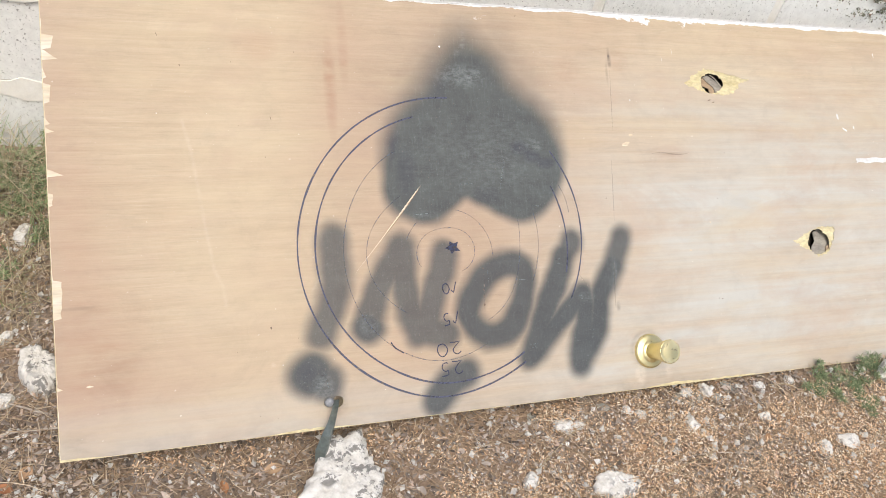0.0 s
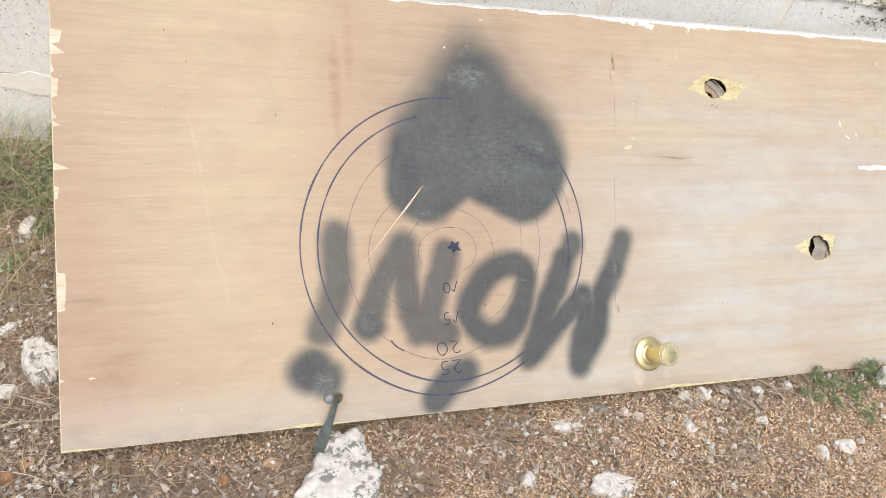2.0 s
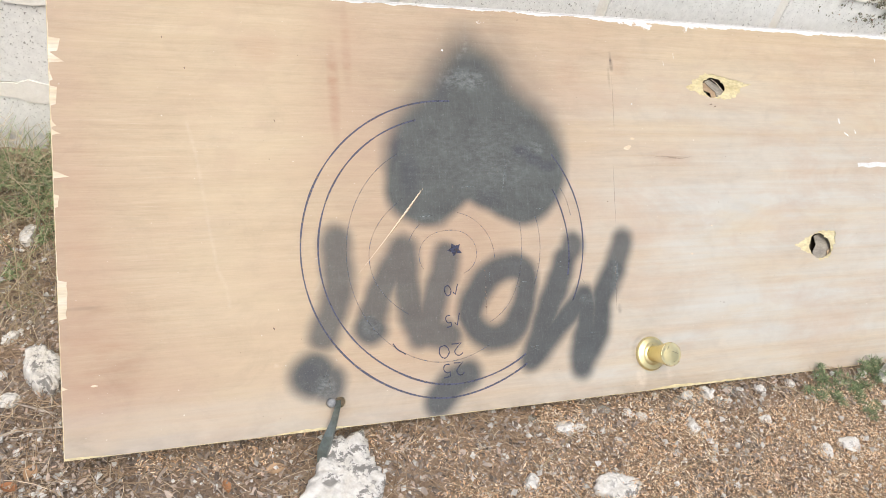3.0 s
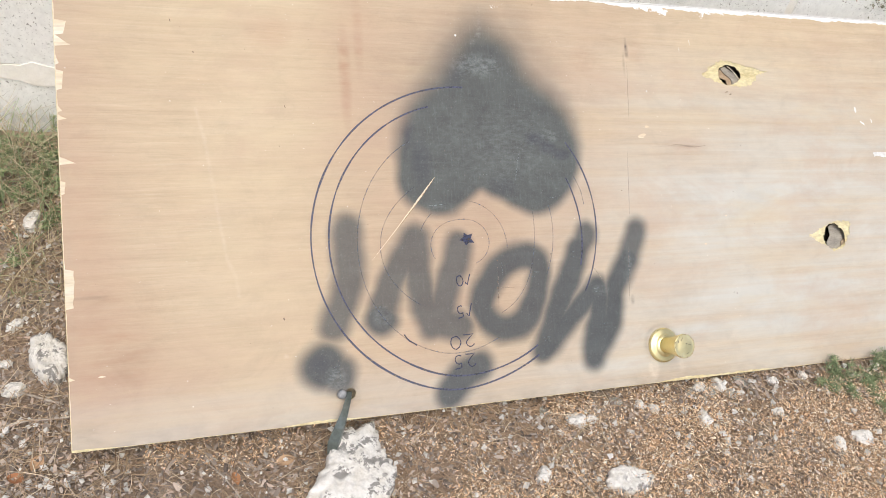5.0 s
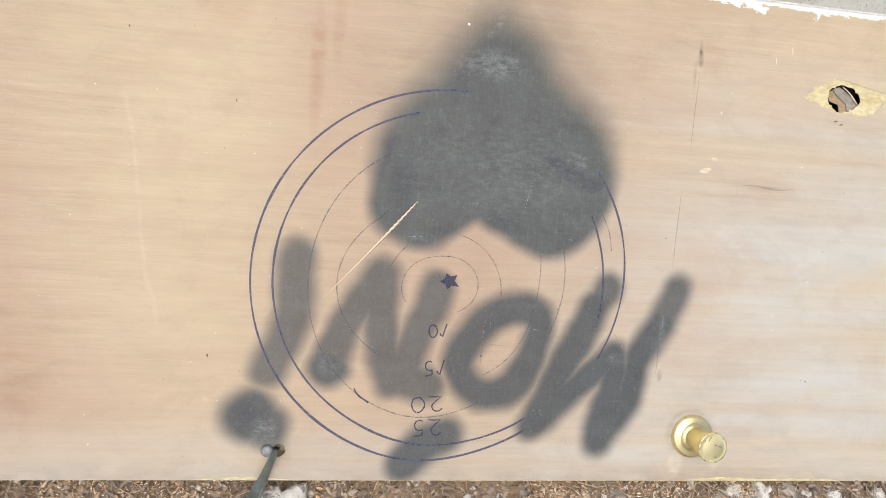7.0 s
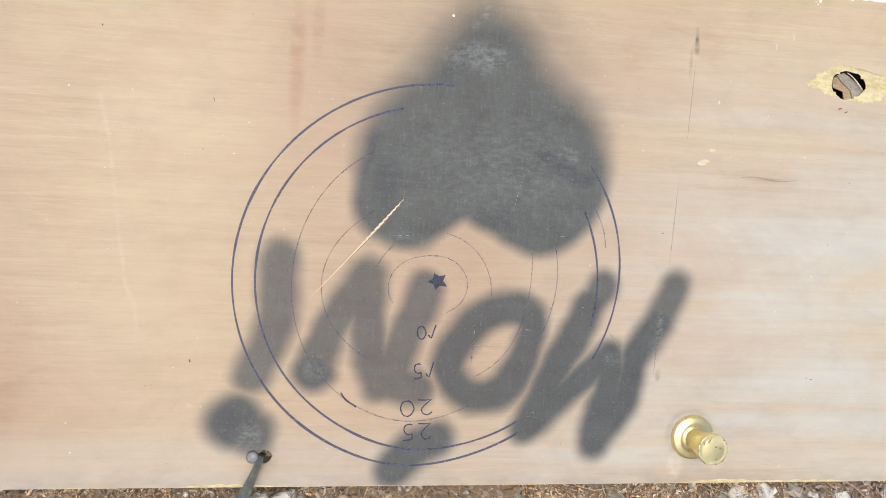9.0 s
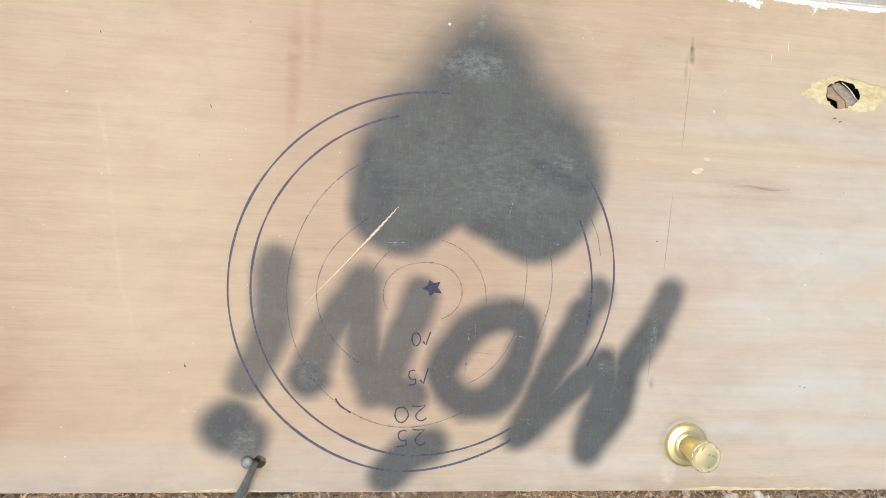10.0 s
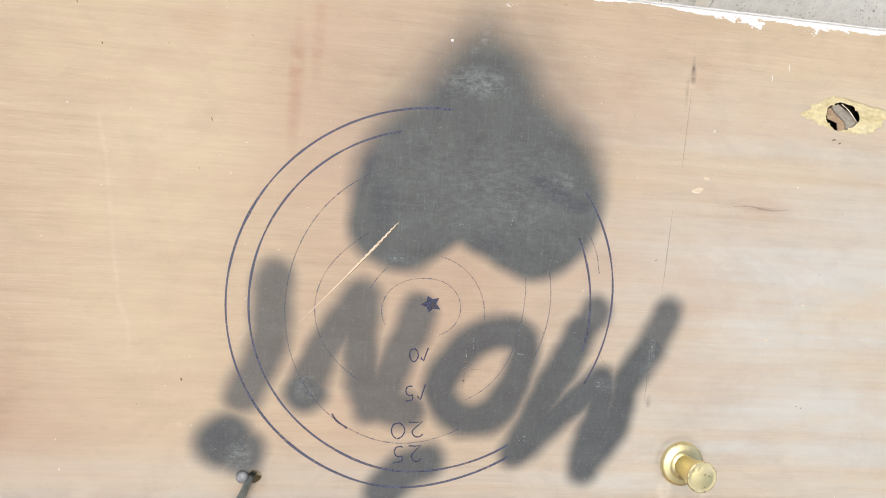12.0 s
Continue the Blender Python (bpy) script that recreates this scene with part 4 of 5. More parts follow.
    part("white_streak", ribbon("white_streak", [(0.898 + 0.13 * u, 0.132 + 0.002 * u + 0.001 * math.sin(u * 20)) for u in np.linspace(0, 1, 24)], 0.010, EDGE_WHITE, -0.0008), door)
    for x, z, l, h in ((0.531, -0.123, 0.006, 0.003), (0.524, -0.121, 0.003, 0.002), (0.545, 0.250, 0.012, 0.003), (0.554, 0.246, 0.010, 0.003), (0.052, -0.040, 0.004, 0.005), (0.05, -0.075, 0.003, 0.003), (0.05, -0.085, 0.004, 0.004),
                       (0.05, -0.1, 0.006, 0.005), (-0.281, 0.207, 0.002, 0.008), (-0.30, -0.11, 0.004, 0.006), (-0.44, 0.33, 0.002, 0.008), (-0.41, 0.285, 0.003, 0.005), (0.30, 0.07, 0.006, 0.002)):
        part("dark_fleck", splinter("dark_fleck", x, z, l * 0.6, h * 0.7, 15, FLECK, int(x * 900) + 77), door)
    # bolt and strap at the lower hole
    bolt = part("bolt", lathe("bolt", [(0.010, 0.0035), (-0.004, 0.0035), (-0.004, 0.0075), (-0.008, 0.0072), (-0.010, 0.0050), (-0.0105, 0.001)], STEEL, 16), door, "grey steel bolt head")
    bolt.location = (-0.221, 0, -0.228)
    return door


door = build_door()


def build_strap():
    """A bent metal strip that comes out of the lower hole and hangs over the edge to the ground."""
    rows = [((-0.206, 0.006, -0.226), 0.005), ((-0.208, -0.008, -0.226), 0.005), ((-0.213, -0.018, -0.236), 0.006), ((-0.220, -0.022, -0.254), 0.0075), ((-0.228, -0.018, -0.276), 0.011),
            ((-0.234, -0.010, -0.296), 0.013), ((-0.237, -0.002, -0.312), 0.010), ((-0.239, 0.008, -0.330), 0.004)]
    verts, faces = [], []
    for (x, y, z), w in rows:
        c = Vector((x, y, z))
        for dx, dy in ((-w, 0.004), (0.1 * w, -0.006), (w * 0.55, 0.003), (0.1 * w, -0.003)):
            verts.append(c + Vector((dx, dy, 0)))
    for i in range(len(rows) - 1):
        for k in range(4):
            a, b = 4 * i + k, 4 * i + (k + 1) % 4
            faces.append((a, b, b + 4, a + 4))
    faces += [(3, 2, 1, 0), tuple(range(4 * len(rows) - 4, 4 * len(rows)))]
    ob = new("metal_strap", mesh_of("metal_strap", verts, faces, STRAP))
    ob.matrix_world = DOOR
    tagged(ob, "dull green folded metal strip hanging over the door's lower edge", "strap")


build_strap()


# ---- stones ----
def stone_mesh(seed, flat, cuts=9, detail=3):
    rnd = random.Random(seed)
    bm = bmesh.new()
    bmesh.ops.create_icosphere(bm, subdivisions=detail, radius=1.0)
    planes = [(Vector((rnd.gauss(0, 1), rnd.gauss(0, 1), rnd.gauss(0, 1))).normalized(), rnd.uniform(0.55, 0.85)) for _ in range(cuts)]
    off = Vector((seed * 3.7, 0, 0))
    for v in bm.verts:
        p = v.co.copy()
        for n, d in planes:
            over = p.dot(n) - d
            if over > 0:
                p -= n * over * 0.92
        p *= 1 + 0.24 * noise.noise(p * 1.7 + off) + 0.14 * noise.noise(p * 4.3 + off) + 0.09 * noise.noise(p * 9 + off)
        p.z *= flat
        v.co = p
    return bm_mesh("stone", bm, PEBBLE)


STONES = [stone_mesh(k, 0.62) for k in range(6)]
GREY_STONE = stone_mesh(9, 0.62)
GREY_STONE.materials[0] = two_tone("grey_stone", (0.34, 0.34, 0.30), (0.58, 0.57, 0.51), 2.5, 0.95, 0.3, fine=9)


def stone(x, y, width, label, k=0, turn=0.0, sink=0.35, aspect=1.0, tall=1.0):
    ob = new("stone", STONES[k % 6])
    r = width / 2 / 0.82
    ob.matrix_world = Matrix.Translation((x, y, ground_height(x, y) + r * 0.62 * tall * (1 - sink) * 0.8)) @ pose(0, 0, 0, 0, 0, turn) @ Matrix.Diagonal((r, r * aspect, r * tall, 1))
    return tagged(ob, label, "stone", "stones on the ground")


PALE_STONE = "small rough white limestone lying among the needles"
for k, (x, y, w) in enumerate([(-0.675, -0.025, 0.03), (-0.657, 0.325, 0.04), (-0.594, -0.188, 0.014), (0.080, -0.318, 0.028), (0.175, -0.230, 0.029), (0.055, -0.262, 0.015),
                               (0.099, -0.203, 0.015), (0.203, -0.235, 0.018), (0.303, -0.221, 0.019), (0.326, -0.231, 0.018), (0.381, -0.187, 0.015), (0.351, -0.313, 0.016),
                               (0.411, -0.266, 0.031), (0.445, -0.268, 0.014), (0.557, -0.280, 0.021), (0.634, -0.362, 0.028), (0.689, -0.359, 0.038), (0.591, -0.215, 0.022),
                               (0.661, -0.213, 0.018), (0.440, -0.199, 0.022), (0.481, -0.202, 0.028), (0.476, -0.285, 0.012)]):
    stone(x, y, w, PALE_STONE, k, k * 77.0, 0.3, 0.75 + 0.06 * (k % 5))
for k, (x, y, w) in enumerate([(0.440, -0.418, 0.013), (0.840, -0.214, 0.020), (0.540, -0.361, 0.012), (0.415, -0.334, 0.015), (-0.678, 0.107, 0.024), (-0.66, -0.12, 0.015), (0.26, -0.27, 0.012),
                               (0.39, -0.24, 0.014), (0.428, -0.283, 0.016), (0.14, -0.245, 0.012), (0.515, -0.225, 0.013), (0.60, -0.30, 0.012), (0.02, -0.235, 0.011), (-0.69, 0.03, 0.02)]):
    stone(x, y, w, PALE_STONE, k + 3, k * 51.0 + 20, 0.3, 0.8)
for k, (x, y, w) in enumerate([(0.455, -0.212, 0.034), (0.50, -0.222, 0.026), (0.53, -0.205, 0.030), (0.42, -0.205, 0.024), (0.135, -0.205, 0.030), (0.265, -0.205, 0.022)]):
    ob = stone(x, y, w, "flat grey-green stone half sunk in soil", k + 1, k * 63.0, 0.75, 0.8, 0.5)
    ob.data = GREY_STONE
stone(0.885, -0.235, 0.050, "pale rounded limestone beside green weeds", 2, 40)


def slab(name, outline, height, label, category, seed, group="", tilt=(0.0, 0.0)):
    """A broken limestone with a given plan, a rough flattish top and steep jagged sides."""
    corners = np.array(outline)
    c = corners.mean(0)
    rel = corners - c
    radius = polygon_radius((0, 0), rel.tolist())
    n, rings = 120, 26
    th = np.linspace(-math.pi, math.pi, n, endpoint=False)
    R = radius(th)
    base = min(ground_height(c[0] + x, c[1] + y) for x, y in rel)
    verts, faces = [], []
    size = R.mean()
    for k in range(rings + 9):
        u = min(1.0, (k + 0.5) / rings)
        drop = max(0, k - rings + 1) / 9
        for a, r in zip(th, R):
            jag = 1 + 0.10 * noise.noise((math.cos(a) * 3.2, math.sin(a) * 3.2, seed)) * u + 0.06 * noise.noise((math.cos(a) * 8, math.sin(a) * 8, seed)) * u + 0.04 * noise.noise((math.cos(a) * 20, math.sin(a) * 20, seed)) * u + 0.04 * noise.noise((math.cos(a) * 4, math.sin(a) * 4, seed + drop * 5)) * (drop > 0)
            q = r * u * jag * (1 + 0.10 * drop - 0.25 * max(0, drop - 0.5))
            x, y = q * math.cos(a), q * math.sin(a)
            z = height * (1 - 0.22 * u ** 6) + tilt[0] * x + tilt[1] * y
            w = 1 / size
            z += 0.06 * size * noise.noise((x * w * 2.2, y * w * 2.2, seed)) + 0.035 * size * noise.noise((x * w * 6, y * w * 6, seed + 2)) + 0.016 * size * noise.noise((x * w * 15, y * w * 15, seed + 4)) + 0.010 * size * noise.noise((x * w * 33, y * w * 33, seed)) - 0.03 * size * abs(noise.noise((x * w * 4, y * w * 4, seed + 8)))
            z -= drop * (height + 0.02) * (0.9 + 0.3 * noise.noise((a * 3, drop * 4, seed)))
            verts.append((x, y, z))
    verts.append((0, 0, verts[0][2]))
    last = len(verts) - 1
    for k in range(rings + 8):
        for i in range(n):
            a, b = k * n + i, k * n + (i + 1) % n
            faces.append((a, a + n, b + n, b))
    faces += [(last, i, (i + 1) % n) for i in range(n)]
    ob = new(name, mesh_of(name, verts, faces, LIME, True))
    ob.location = (c[0], c[1], base)
    tagged(ob, label, category, group)


slab("rock", [(-0.226, -0.190), (-0.165, -0.194), (-0.166, -0.236), (-0.153, -0.273), (-0.165, -0.301), (-0.203, -0.326), (-0.266, -0.314), (-0.285, -0.288), (-0.253, -0.250)], 0.044,
     "rough white limestone rock with grey lichen under the door's edge", "rock", 3.0, tilt=(0.05, 0.05))
slab("stone", [(-0.652, 0.056), (-0.627, 0.060), (-0.602, 0.036), (-0.600, -0.001), (-0.613, -0.022), (-0.638, -0.012), (-0.654, 0.018)], 0.034, "grey and white limestone beside the door's end", "stone", 7.0, "stones on the ground", (-0.1, 0.15))
slab("stone", [(0.190, -0.331), (0.218, -0.328), (0.238, -0.338), (0.260, -0.352), (0.240, -0.376), (0.201, -0.376), (0.172, -0.356)], 0.020, "flat white limestone with grey lichen spots", "stone", 11.0, "stones on the ground")


# ---- litter on the ground ----
def scattered(rnd, count, inner=0.8):
    """Places on the ground, most of them round the foot of the door."""
    for _ in range(count):
        if rnd.random() < inner:
            if rnd.random() < 0.80:
                yield rnd.uniform(-0.8, 1.15), rnd.uniform(-0.58, -0.08)
            else:
                yield rnd.uniform(-0.85, -0.52), rnd.uniform(-0.3, 0.5)
        else:
            yield rnd.uniform(-1.7, 2.1), rnd.uniform(-1.5, 0.3)


def bed(x, y):
    """How orange the litter is: bud scales gather in drifts."""
    edge = 0.55 * max(0.0, min(1.0, (y + 0.27) / 0.06)) * max(0.0, 1 - abs((x - 0.5) / 0.35) ** 3)
    return 0.5 + 0.9 * noise.noise((x * 4.3, y * 4.3, 12.0)) + 0.6 * noise.noise((x * 12, y * 12, 3.0)) + 0.34 * math.tanh((x - 0.12) * 4) + 0.35 * max(0.0, min(1.0, (x - 0.35) / 0.3)) * max(0.0, min(1.0, (-0.25 - y) / 0.06)) - edge


def build_needles():
    rnd = random.Random(21)
    verts, faces = [], []
    for x, y in scattered(rnd, 9500):
        long, a, w = rnd.uniform(0.018, 0.075), rnd.uniform(0, math.pi), rnd.uniform(0.0003, 0.0007)
        z = ground_height(x, y) + rnd.uniform(0.002, 0.012)
        d, up, bend = Vector((math.cos(a), math.sin(a), rnd.gauss(0, 0.10))), Vector((0, 0, w)), rnd.gauss(0, 0.12) * long
        side = Vector((-math.sin(a), math.cos(a), 0))
        base = len(verts)
        for u in (-0.5, -0.1, 0.25, 0.5):
            p = Vector((x, y, z)) + d * long * u + side * bend * (1 - 4 * u * u)
            verts += [p + side * w, p + up, p - side * w]
        for s in range(3):
            b = base + 3 * s
            faces += [(b, b + 3, b + 4, b + 1), (b + 1, b + 4, b + 5, b + 2)]
    tagged(new("needle_litter", mesh_of("needle_litter", verts, faces, NEEDLE)), "dry brown pine needles strewn over the soil", "needles", kind="stuff")


def build_flakes(name, label, material, count, size, seed, keep, sides, lift, slim=0.5):
    rnd = random.Random(seed)
    verts, faces = [], []
    for x, y in scattered(rnd, count):
        if not keep(bed(x, y), rnd.random()):
            continue
        r = size * rnd.choice((0.5, 0.7, 0.9, 1.0, 1.2, 1.5)) * rnd.uniform(0.8, 1.2)
        m = pose(x, y, ground_height(x, y) + rnd.uniform(*lift), rnd.gauss(0, 22), rnd.gauss(0, 22), rnd.uniform(0, 360))
        base = len(verts)
        verts.append(m @ Vector((0, 0, r * 0.08)))
        for k in range(sides):
            a = 2 * math.pi * k / sides
            q = r * rnd.uniform(0.55, 1.2)
            verts.append(m @ Vector((q * math.cos(a), q * math.sin(a) * slim, 0)))
        faces += [(base, base + 1 + k, base + 1 + (k + 1) % sides) for k in range(sides)]
    tagged(new(name, mesh_of(name, verts, faces, material)), label, "litter", kind="stuff")


def build_grit():
    rnd = random.Random(31)
    verts, faces = [], []
    for x, y in scattered(rnd, 5600):
        r = 0.0014 + 0.0055 * rnd.random() ** 4
        m = pose(x, y, ground_height(x, y) + r * 0.8 + 0.003, rnd.uniform(0, 360), rnd.uniform(0, 360), rnd.uniform(0, 360))
        base = len(verts)
        for v in ((1, 0, 0), (-1, 0, 0), (0, 1, 0), (0, -1, 0), (0, 0, 1), (0, 0, -1)):
            verts.append(m @ (Vector(v) * r * rnd.uniform(0.6, 1.3)))
        faces += [tuple(base + i for i in f) for f in ((0, 2, 4), (2, 1, 4), (1, 3, 4), (3, 0, 4), (2, 0, 5), (1, 2, 5), (3, 1, 5), (0, 3, 5))]
    tagged(new("grit", mesh_of("grit", verts, faces, GRIT)), "small pale stone crumbs scattered in the litter", "grit", kind="stuff")


build_needles()
build_flakes("bud_scales", "orange-brown pine bud scales and needle scraps", SCALE_RED, 230000, 0.0028, 22, lambda b, r: r < 1.7 * (b - 0.27), 4, (0.004, 0.014), 0.34)
build_flakes("bark_litter", "grey-brown bark chips and old leaf scraps", BARK, 34000, 0.0054, 23, lambda b, r: r > b - 0.42, 5, (0.0, 0.008), 0.42)
build_flakes("leaf_scraps", "flat grey-brown scraps of old leaves in the litter", BARK, 2200, 0.0060, 24, lambda b, r: r > b - 0.30, 6, (0.004, 0.010), 0.50)
build_grit()


# ---- twigs, leaves, weeds and grass ----
def twig(points, r0, r1, label):
    pts = [Vector((x, y, ground_height(x, y) + h)) for x, y, h in points]
    n = len(pts)
    v, f = tube(pts, [r0 + (r1 - r0) * i / (n - 1) for i in range(n)])
    tagged(new("twig", mesh_of("twig", v, f, TWIG, True)), label, "twig", "twigs on the ground")


def line(a, b, n=7, sag=0.01, h=0.008):
    return [(a[0] + (b[0] - a[0]) * u + sag * math.sin(u * 3.1), a[1] + (b[1] - a[1]) * u + sag * math.sin(u * 4.3), h) for u in np.linspace(0, 1, n)]


twig(line((0.098, -0.302), (0.150, -0.372)), 0.0016, 0.0022, "thin bleached curved twig on the needles")
twig(line((0.424, -0.362), (0.375, -0.415), 6, 0.004), 0.0016, 0.0010, "thin bleached twig on the needles")
twig(line((-0.70, -0.095), (-0.600, -0.083), 7, 0.006), 0.0014, 0.0018, "thin bleached twig on the needles")
twig(line((-0.73, -0.02), (-0.61, -0.055), 7, 0.006), 0.0012, 0.0020, "thin bleached twig on the needles")
twig(line((0.36, -0.33), (0.50, -0.345), 8, 0.006), 0.0008, 0.0012, "very thin dry twig on the needles")
twig(line((-0.42, -0.20), (-0.36, -0.33), 8, 0.008), 0.0009, 0.0013, "very thin dry twig on the needles")


def dry_leaf(x, y, long, wide, turn, tilt=8):
    verts, faces = [], []
    for i, u in enumerate(np.linspace(0, 1, 9)):
        w = wide * math.sin(math.pi * min(1, u * 0.94 + 0.03)) ** 0.8
        for j in (-1, -0.5, 0, 0.5, 1):
            verts.append(((u - 0.5) * long, j * w * 0.5, 0.18 * wide * (j * j) + 0.06 * long * math.sin(u * 3) + 0.04 * wide * noise.noise((u * 5, j * 3, turn))))
    faces = [(i * 5 + j, i * 5 + j + 1, i * 5 + j + 6, i * 5 + j + 5) for i in range(8) for j in range(4)]
    me = mesh_of("dry_leaf", verts, faces, LEAF, True)
    ob = new("dry_leaf", me)
    ob.matrix_world = pose(x, y, ground_height(x, y) + 0.006, tilt, 0, turn)
    tagged(ob, "curled dry brown leaf lying on the litter", "leaf", "dry leaves")


for row in ((-0.642, -0.160, 0.026, 0.017, 60), (-0.668, -0.183, 0.024, 0.018, 150), (-0.306, -0.218, 0.030, 0.017, 10), (0.29, -0.30, 0.024, 0.013, 200), (-0.38, -0.235, 0.022, 0.013, 100), (0.53, -0.325, 0.02, 0.012, 30)):
    dry_leaf(*row)


def blades(rnd, count, spread_r, height, width, lean):
    """Bent grass blades about the origin."""
    verts, faces = [], []
    for _ in range(count):
        a, r = rnd.uniform(0, 2 * math.pi), spread_r * math.sqrt(rnd.random())
        root = Vector((r * math.cos(a), r * math.sin(a), 0))
        b, h = rnd.uniform(0, 2 * math.pi), height * rnd.uniform(0.4, 1.1)
        out, w = Vector((math.cos(b), math.sin(b), 0)) * h * lean * rnd.uniform(0.3, 1.4), width * rnd.uniform(0.6, 1.2)
        side = Vector((-math.sin(b), math.cos(b), 0))
        base = len(verts)
        for u in (0, 0.35, 0.7, 1.0):
            p = root + out * u * u + Vector((0, 0, h * (u - 0.25 * lean * u * u)))
            k = w * (1 - u * 0.9)
            verts += [p + side * k, p - side * k]
        faces += [(base + 2 * s, base + 2 * s + 2, base + 2 * s + 3, base + 2 * s + 1) for s in range(3)]
    return verts, faces


def grass_tuft(x, y, seed, green, dry, height, radius, label):
    rnd = random.Random(seed)
    tuft = new("grass_tuft")
    tuft.location = (x, y, ground_height(x, y) - 0.004)
    tagged(tuft, label, "grass", "grass tufts")
    if green:
        v, f = blades(rnd, int(green * 0.36), radius, height * 0.8, 0.0016, 1.1)
        tagged(part("green_foliage", mesh_of("green_foliage", v, f, GREEN), tuft), kind="stuff")
    if dry:
        v, f = blades(rnd, int(dry * 1.5), radius * 1.1, height * 1.1, 0.0010, 1.3)
        tagged(part("dry_foliage", mesh_of("dry_foliage", v, f, STRAW), tuft, "dry straw-coloured blades"), kind="stuff")


for k, (x, y, g, d, h, r) in enumerate([(-0.645, 0.46, 110, 50, 0.10, 0.05), (-0.70, 0.50, 110, 40, 0.12, 0.06), (-0.76, 0.44, 90, 40, 0.11, 0.06), (-0.665, 0.40, 70, 40, 0.07, 0.05), (-0.72, 0.36, 70, 40, 0.08, 0.05),
                                        (-0.625, 0.36, 50, 30, 0.06, 0.035), (-0.645, 0.27, 45, 50, 0.05, 0.05), (-0.70, 0.22, 45, 50, 0.06, 0.06), (-0.64, 0.19, 25, 35, 0.045, 0.04), (-0.82, 0.30, 70, 40, 0.09, 0.06),
                                        (-0.60, 0.49, 60, 30, 0.09, 0.04), (-0.66, 0.13, 15, 35, 0.04, 0.05)]):
    grass_tuft(x, y, 60 + k, g, d, h * (1.4 if y > 0.34 else 1.1), r, "mixed green and dry grass by the foot of the wall" if y > 0.34 else "sparse grass with many dry blades among litter")


def stalk(a, b, rise, r):
    pts = [(a[0] + (b[0] - a[0]) * u, a[1] + (b[1] - a[1]) * u, 0.012 + rise * math.sin(math.pi * u)) for u in np.linspace(0, 1, 9)]
    pts = [Vector((x, y, ground_height(x, y) + h)) for x, y, h in pts]
    v, f = tube(pts, [r * (1 - 0.5 * i / 8) for i in range(9)], 5)
    tagged(new("dry_stalk", mesh_of("dry_stalk", v, f, STRAW, True)), "long dry grass stalk bent over the ground", "stalk", "dry grass stalks")


for row in (((-0.70, 0.16), (-0.60, 0.27), 0.03, 0.0011), ((-0.74, 0.20), (-0.61, 0.16), 0.025, 0.0010), ((-0.68, 0.32), (-0.66, 0.12), 0.02, 0.0009), ((-0.75, 0.10), (-0.62, 0.20), 0.015, 0.0009),
            ((0.66, -0.24), (0.60, -0.22), 0.01, 0.0009), ((0.10, -0.30), (0.20, -0.24), 0.006, 0.0008), ((0.30, -0.36), (0.42, -0.33), 0.006, 0.0007)):
    stalk(*row)


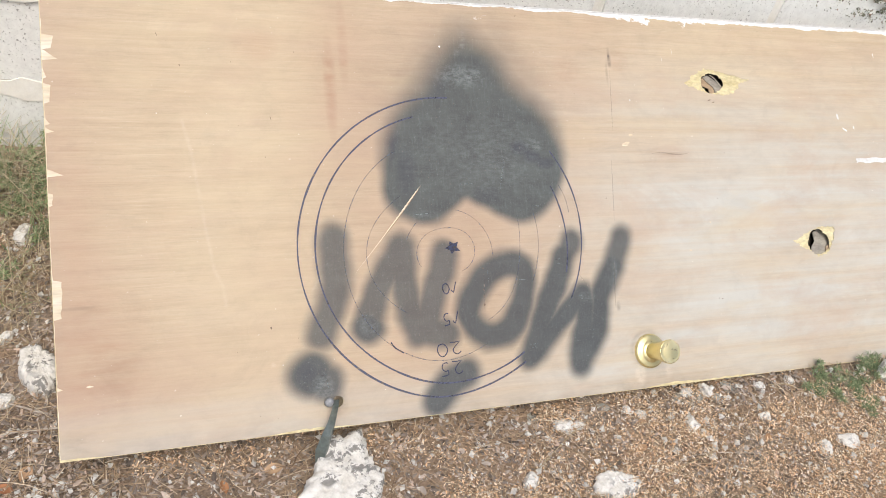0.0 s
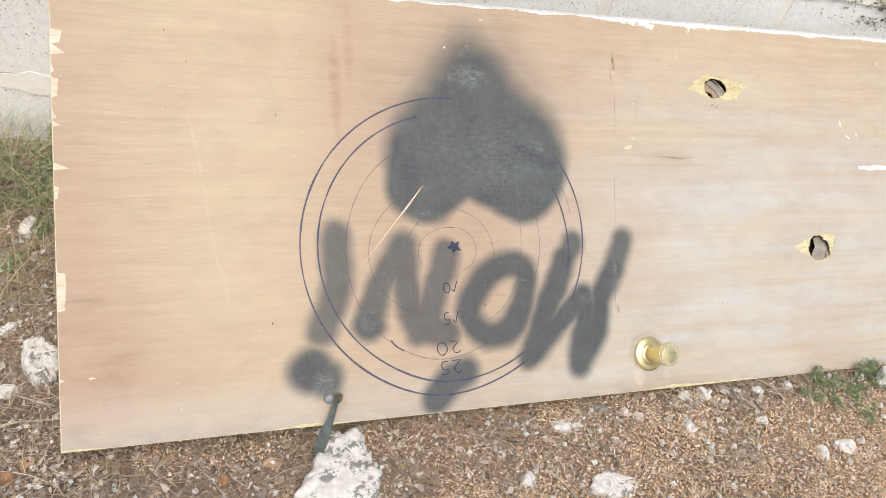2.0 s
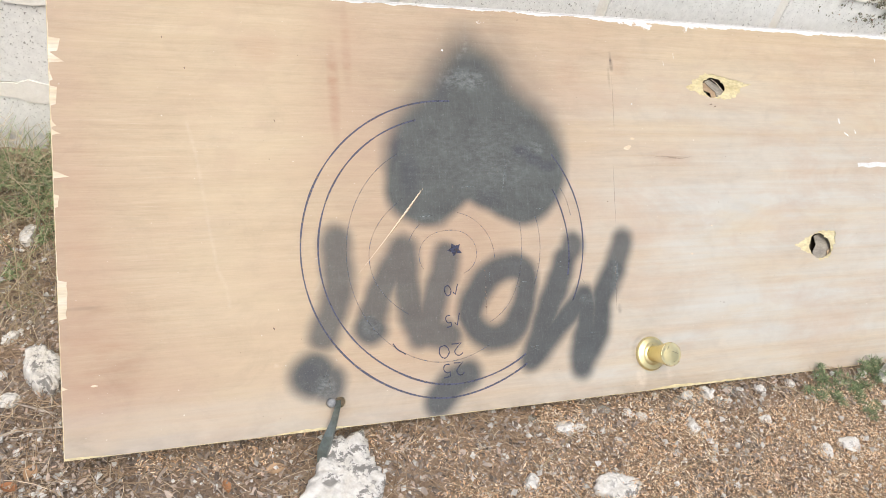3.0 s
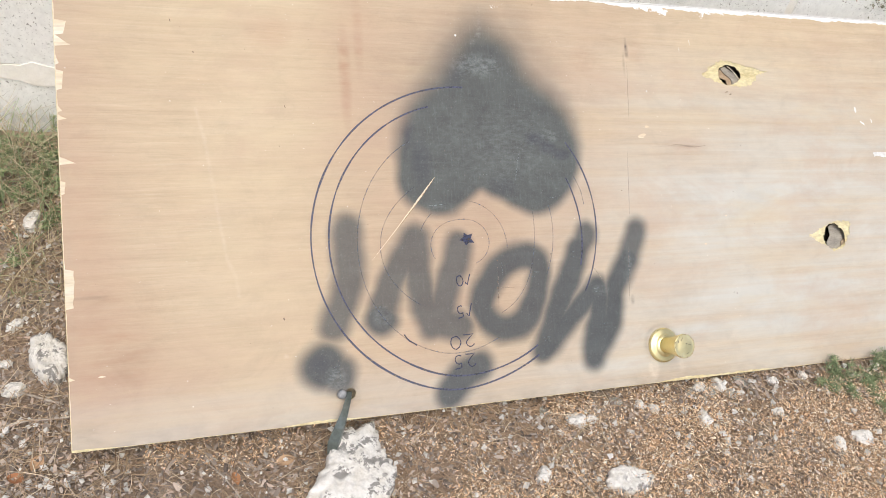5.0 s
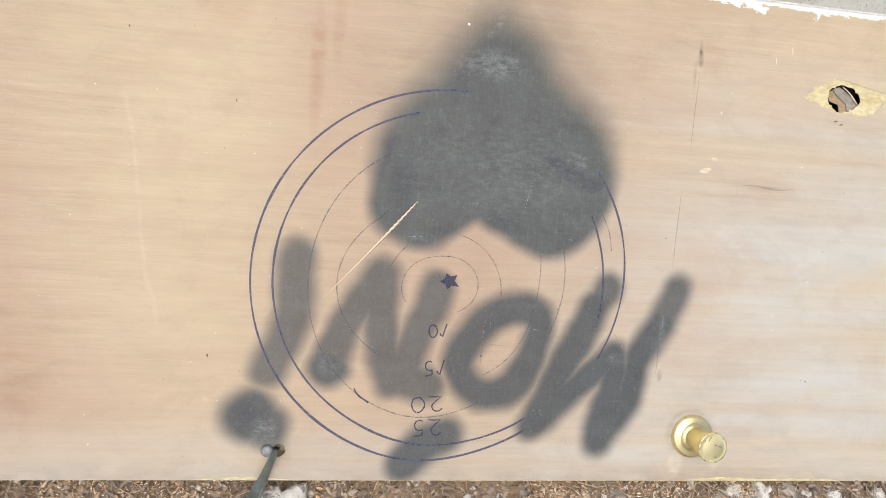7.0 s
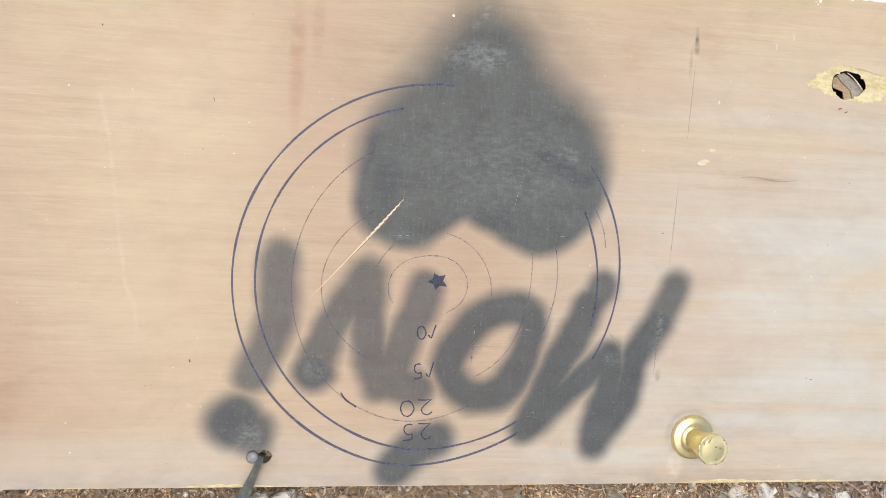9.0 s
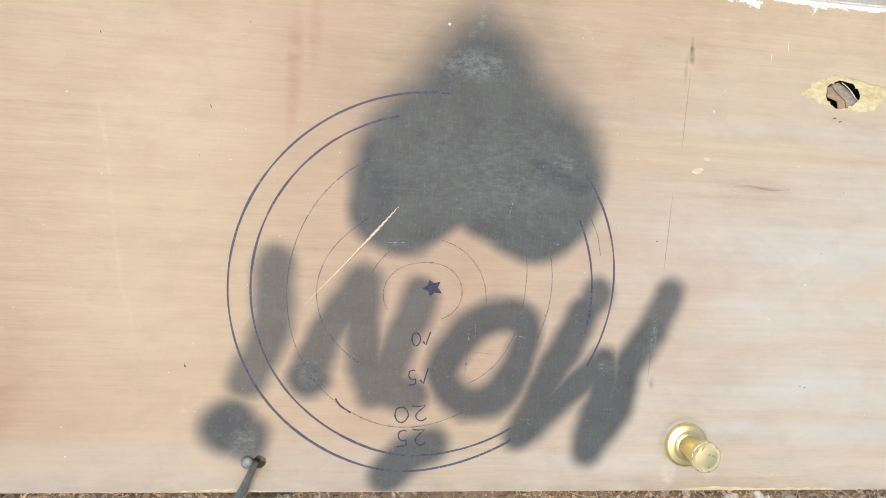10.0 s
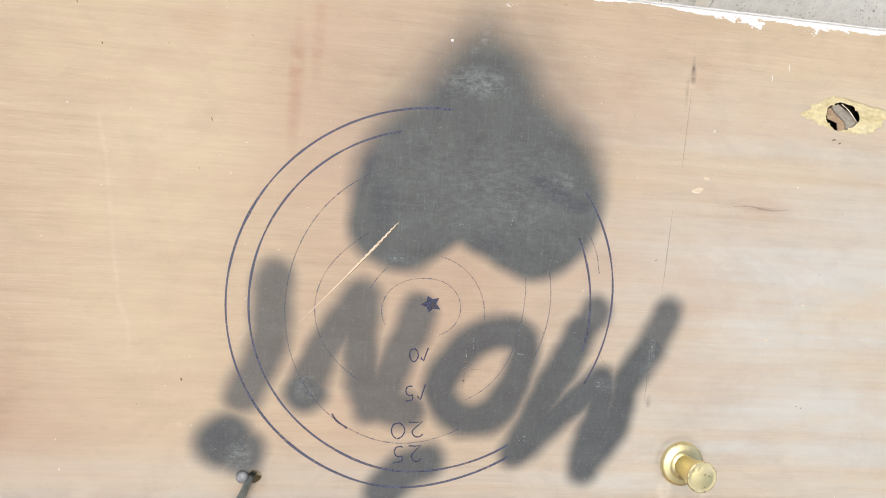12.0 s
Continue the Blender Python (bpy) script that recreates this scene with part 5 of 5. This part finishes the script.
def weed(x, y, seed, stems, long, leaf, label, material, rise=0.6, slim=0.13):
    """A low weed: thin stems set with narrow leaves."""
    rnd = random.Random(seed)
    plant = new("weed")
    plant.location = (x, y, ground_height(x, y) - 0.002)
    tagged(plant, label, "weed", "weeds")
    sv, sf, lv, lf = [], [], [], []
    for _ in range(stems):
        a, l = rnd.uniform(0, 2 * math.pi), long * rnd.uniform(0.5, 1.1)
        out, up = rnd.uniform(0.4, 0.9), rise * rnd.uniform(0.5, 1.2)
        pts = [Vector((math.cos(a) * l * out * u, math.sin(a) * l * out * u, l * up * (u - 0.35 * u * u))) for u in np.linspace(0, 1, 6)]
        v, f = tube(pts, [0.0011, 0.001, 0.0009, 0.0008, 0.0006, 0.0004], 4)
        sf += [tuple(i + len(sv) for i in q) for q in f]
        sv += v
        for k in range(int((110 if slim < 0.1 else 55) * l / 0.08)):
            u = 0.15 + 0.85 * rnd.random()
            i = min(4, int(u * 5))
            p = pts[i].lerp(pts[i + 1], u * 5 - i)
            d = Vector((rnd.gauss(0, 1), rnd.gauss(0, 1), rnd.gauss(0.5, 0.7))).normalized()
            s = d.cross(Vector((0, 0, 1))).normalized()
            n, w = leaf * rnd.uniform(0.6, 1.2), leaf * slim
            b = len(lv)
            lv += [p, p + d * n * 0.5 + s * w, p + d * n + Vector((0, 0, -0.15 * n)), p + d * n * 0.5 - s * w]
            lf.append((b, b + 1, b + 2, b + 3))
    tagged(part("stalk_work", mesh_of("stalk_work", sv, sf, material), plant), kind="stuff")
    tagged(part("leafage", mesh_of("leafage", lv, lf, material), plant), kind="stuff")


SPRIG = "low green weed with narrow feathery leaves beside the door"
for k, (x, y, n, l) in enumerate([(0.735, -0.240, 10, 0.065), (0.80, -0.235, 13, 0.07), (0.865, -0.225, 12, 0.075), (0.79, -0.300, 9, 0.05), (0.70, -0.235, 7, 0.05), (0.90, -0.255, 9, 0.065), (0.965, -0.27, 8, 0.06)]):
    weed(x, y, 80 + k, n, l * 0.95, 0.014, SPRIG, DARKGREEN, 0.50, 0.06)
for k, (x, y, n, l) in enumerate([(-0.625, 0.49, 9, 0.09), (-0.67, 0.45, 10, 0.08), (-0.72, 0.46, 10, 0.08), (-0.65, 0.38, 9, 0.06), (-0.69, 0.39, 8, 0.06), (-0.63, 0.32, 8, 0.05), (-0.68, 0.24, 5, 0.04), (-0.64, 0.42, 8, 0.06)]):
    weed(x, y, 95 + k, n, l, 0.013, "thin-stemmed green weed at the foot of the wall", GREEN, 0.9)


def moss_patch():
    """Dark dry moss on the block wall above the door."""
    rnd = random.Random(5)
    verts, faces = [], []
    for _ in range(1700):
        x, z = rnd.gauss(0, 0.065), rnd.gauss(0, 0.026)
        if noise.noise((x * 38, z * 38, 2.0)) < -0.05:
            continue
        m = pose(x, -0.003 - rnd.random() * 0.006, z, rnd.gauss(0, 30), rnd.uniform(0, 360), rnd.gauss(0, 30))
        r, b = rnd.uniform(0.0012, 0.0036), len(verts)
        verts += [m @ Vector((r, 0, 0)), m @ Vector((-0.3 * r, 0, 0.7 * r)), m @ Vector((-r, -0.3 * r, 0)), m @ Vector((0, 0, -0.6 * r))]
        faces.append((b, b + 1, b + 2, b + 3))
    ob = new("moss_patch", mesh_of("moss_patch", verts, faces, MOSS))
    ob.matrix_world = WALL @ pose(-0.33, 0, 0.585)
    tagged(ob, "dry dark moss growing on the block wall", "moss", kind="stuff")


moss_patch()
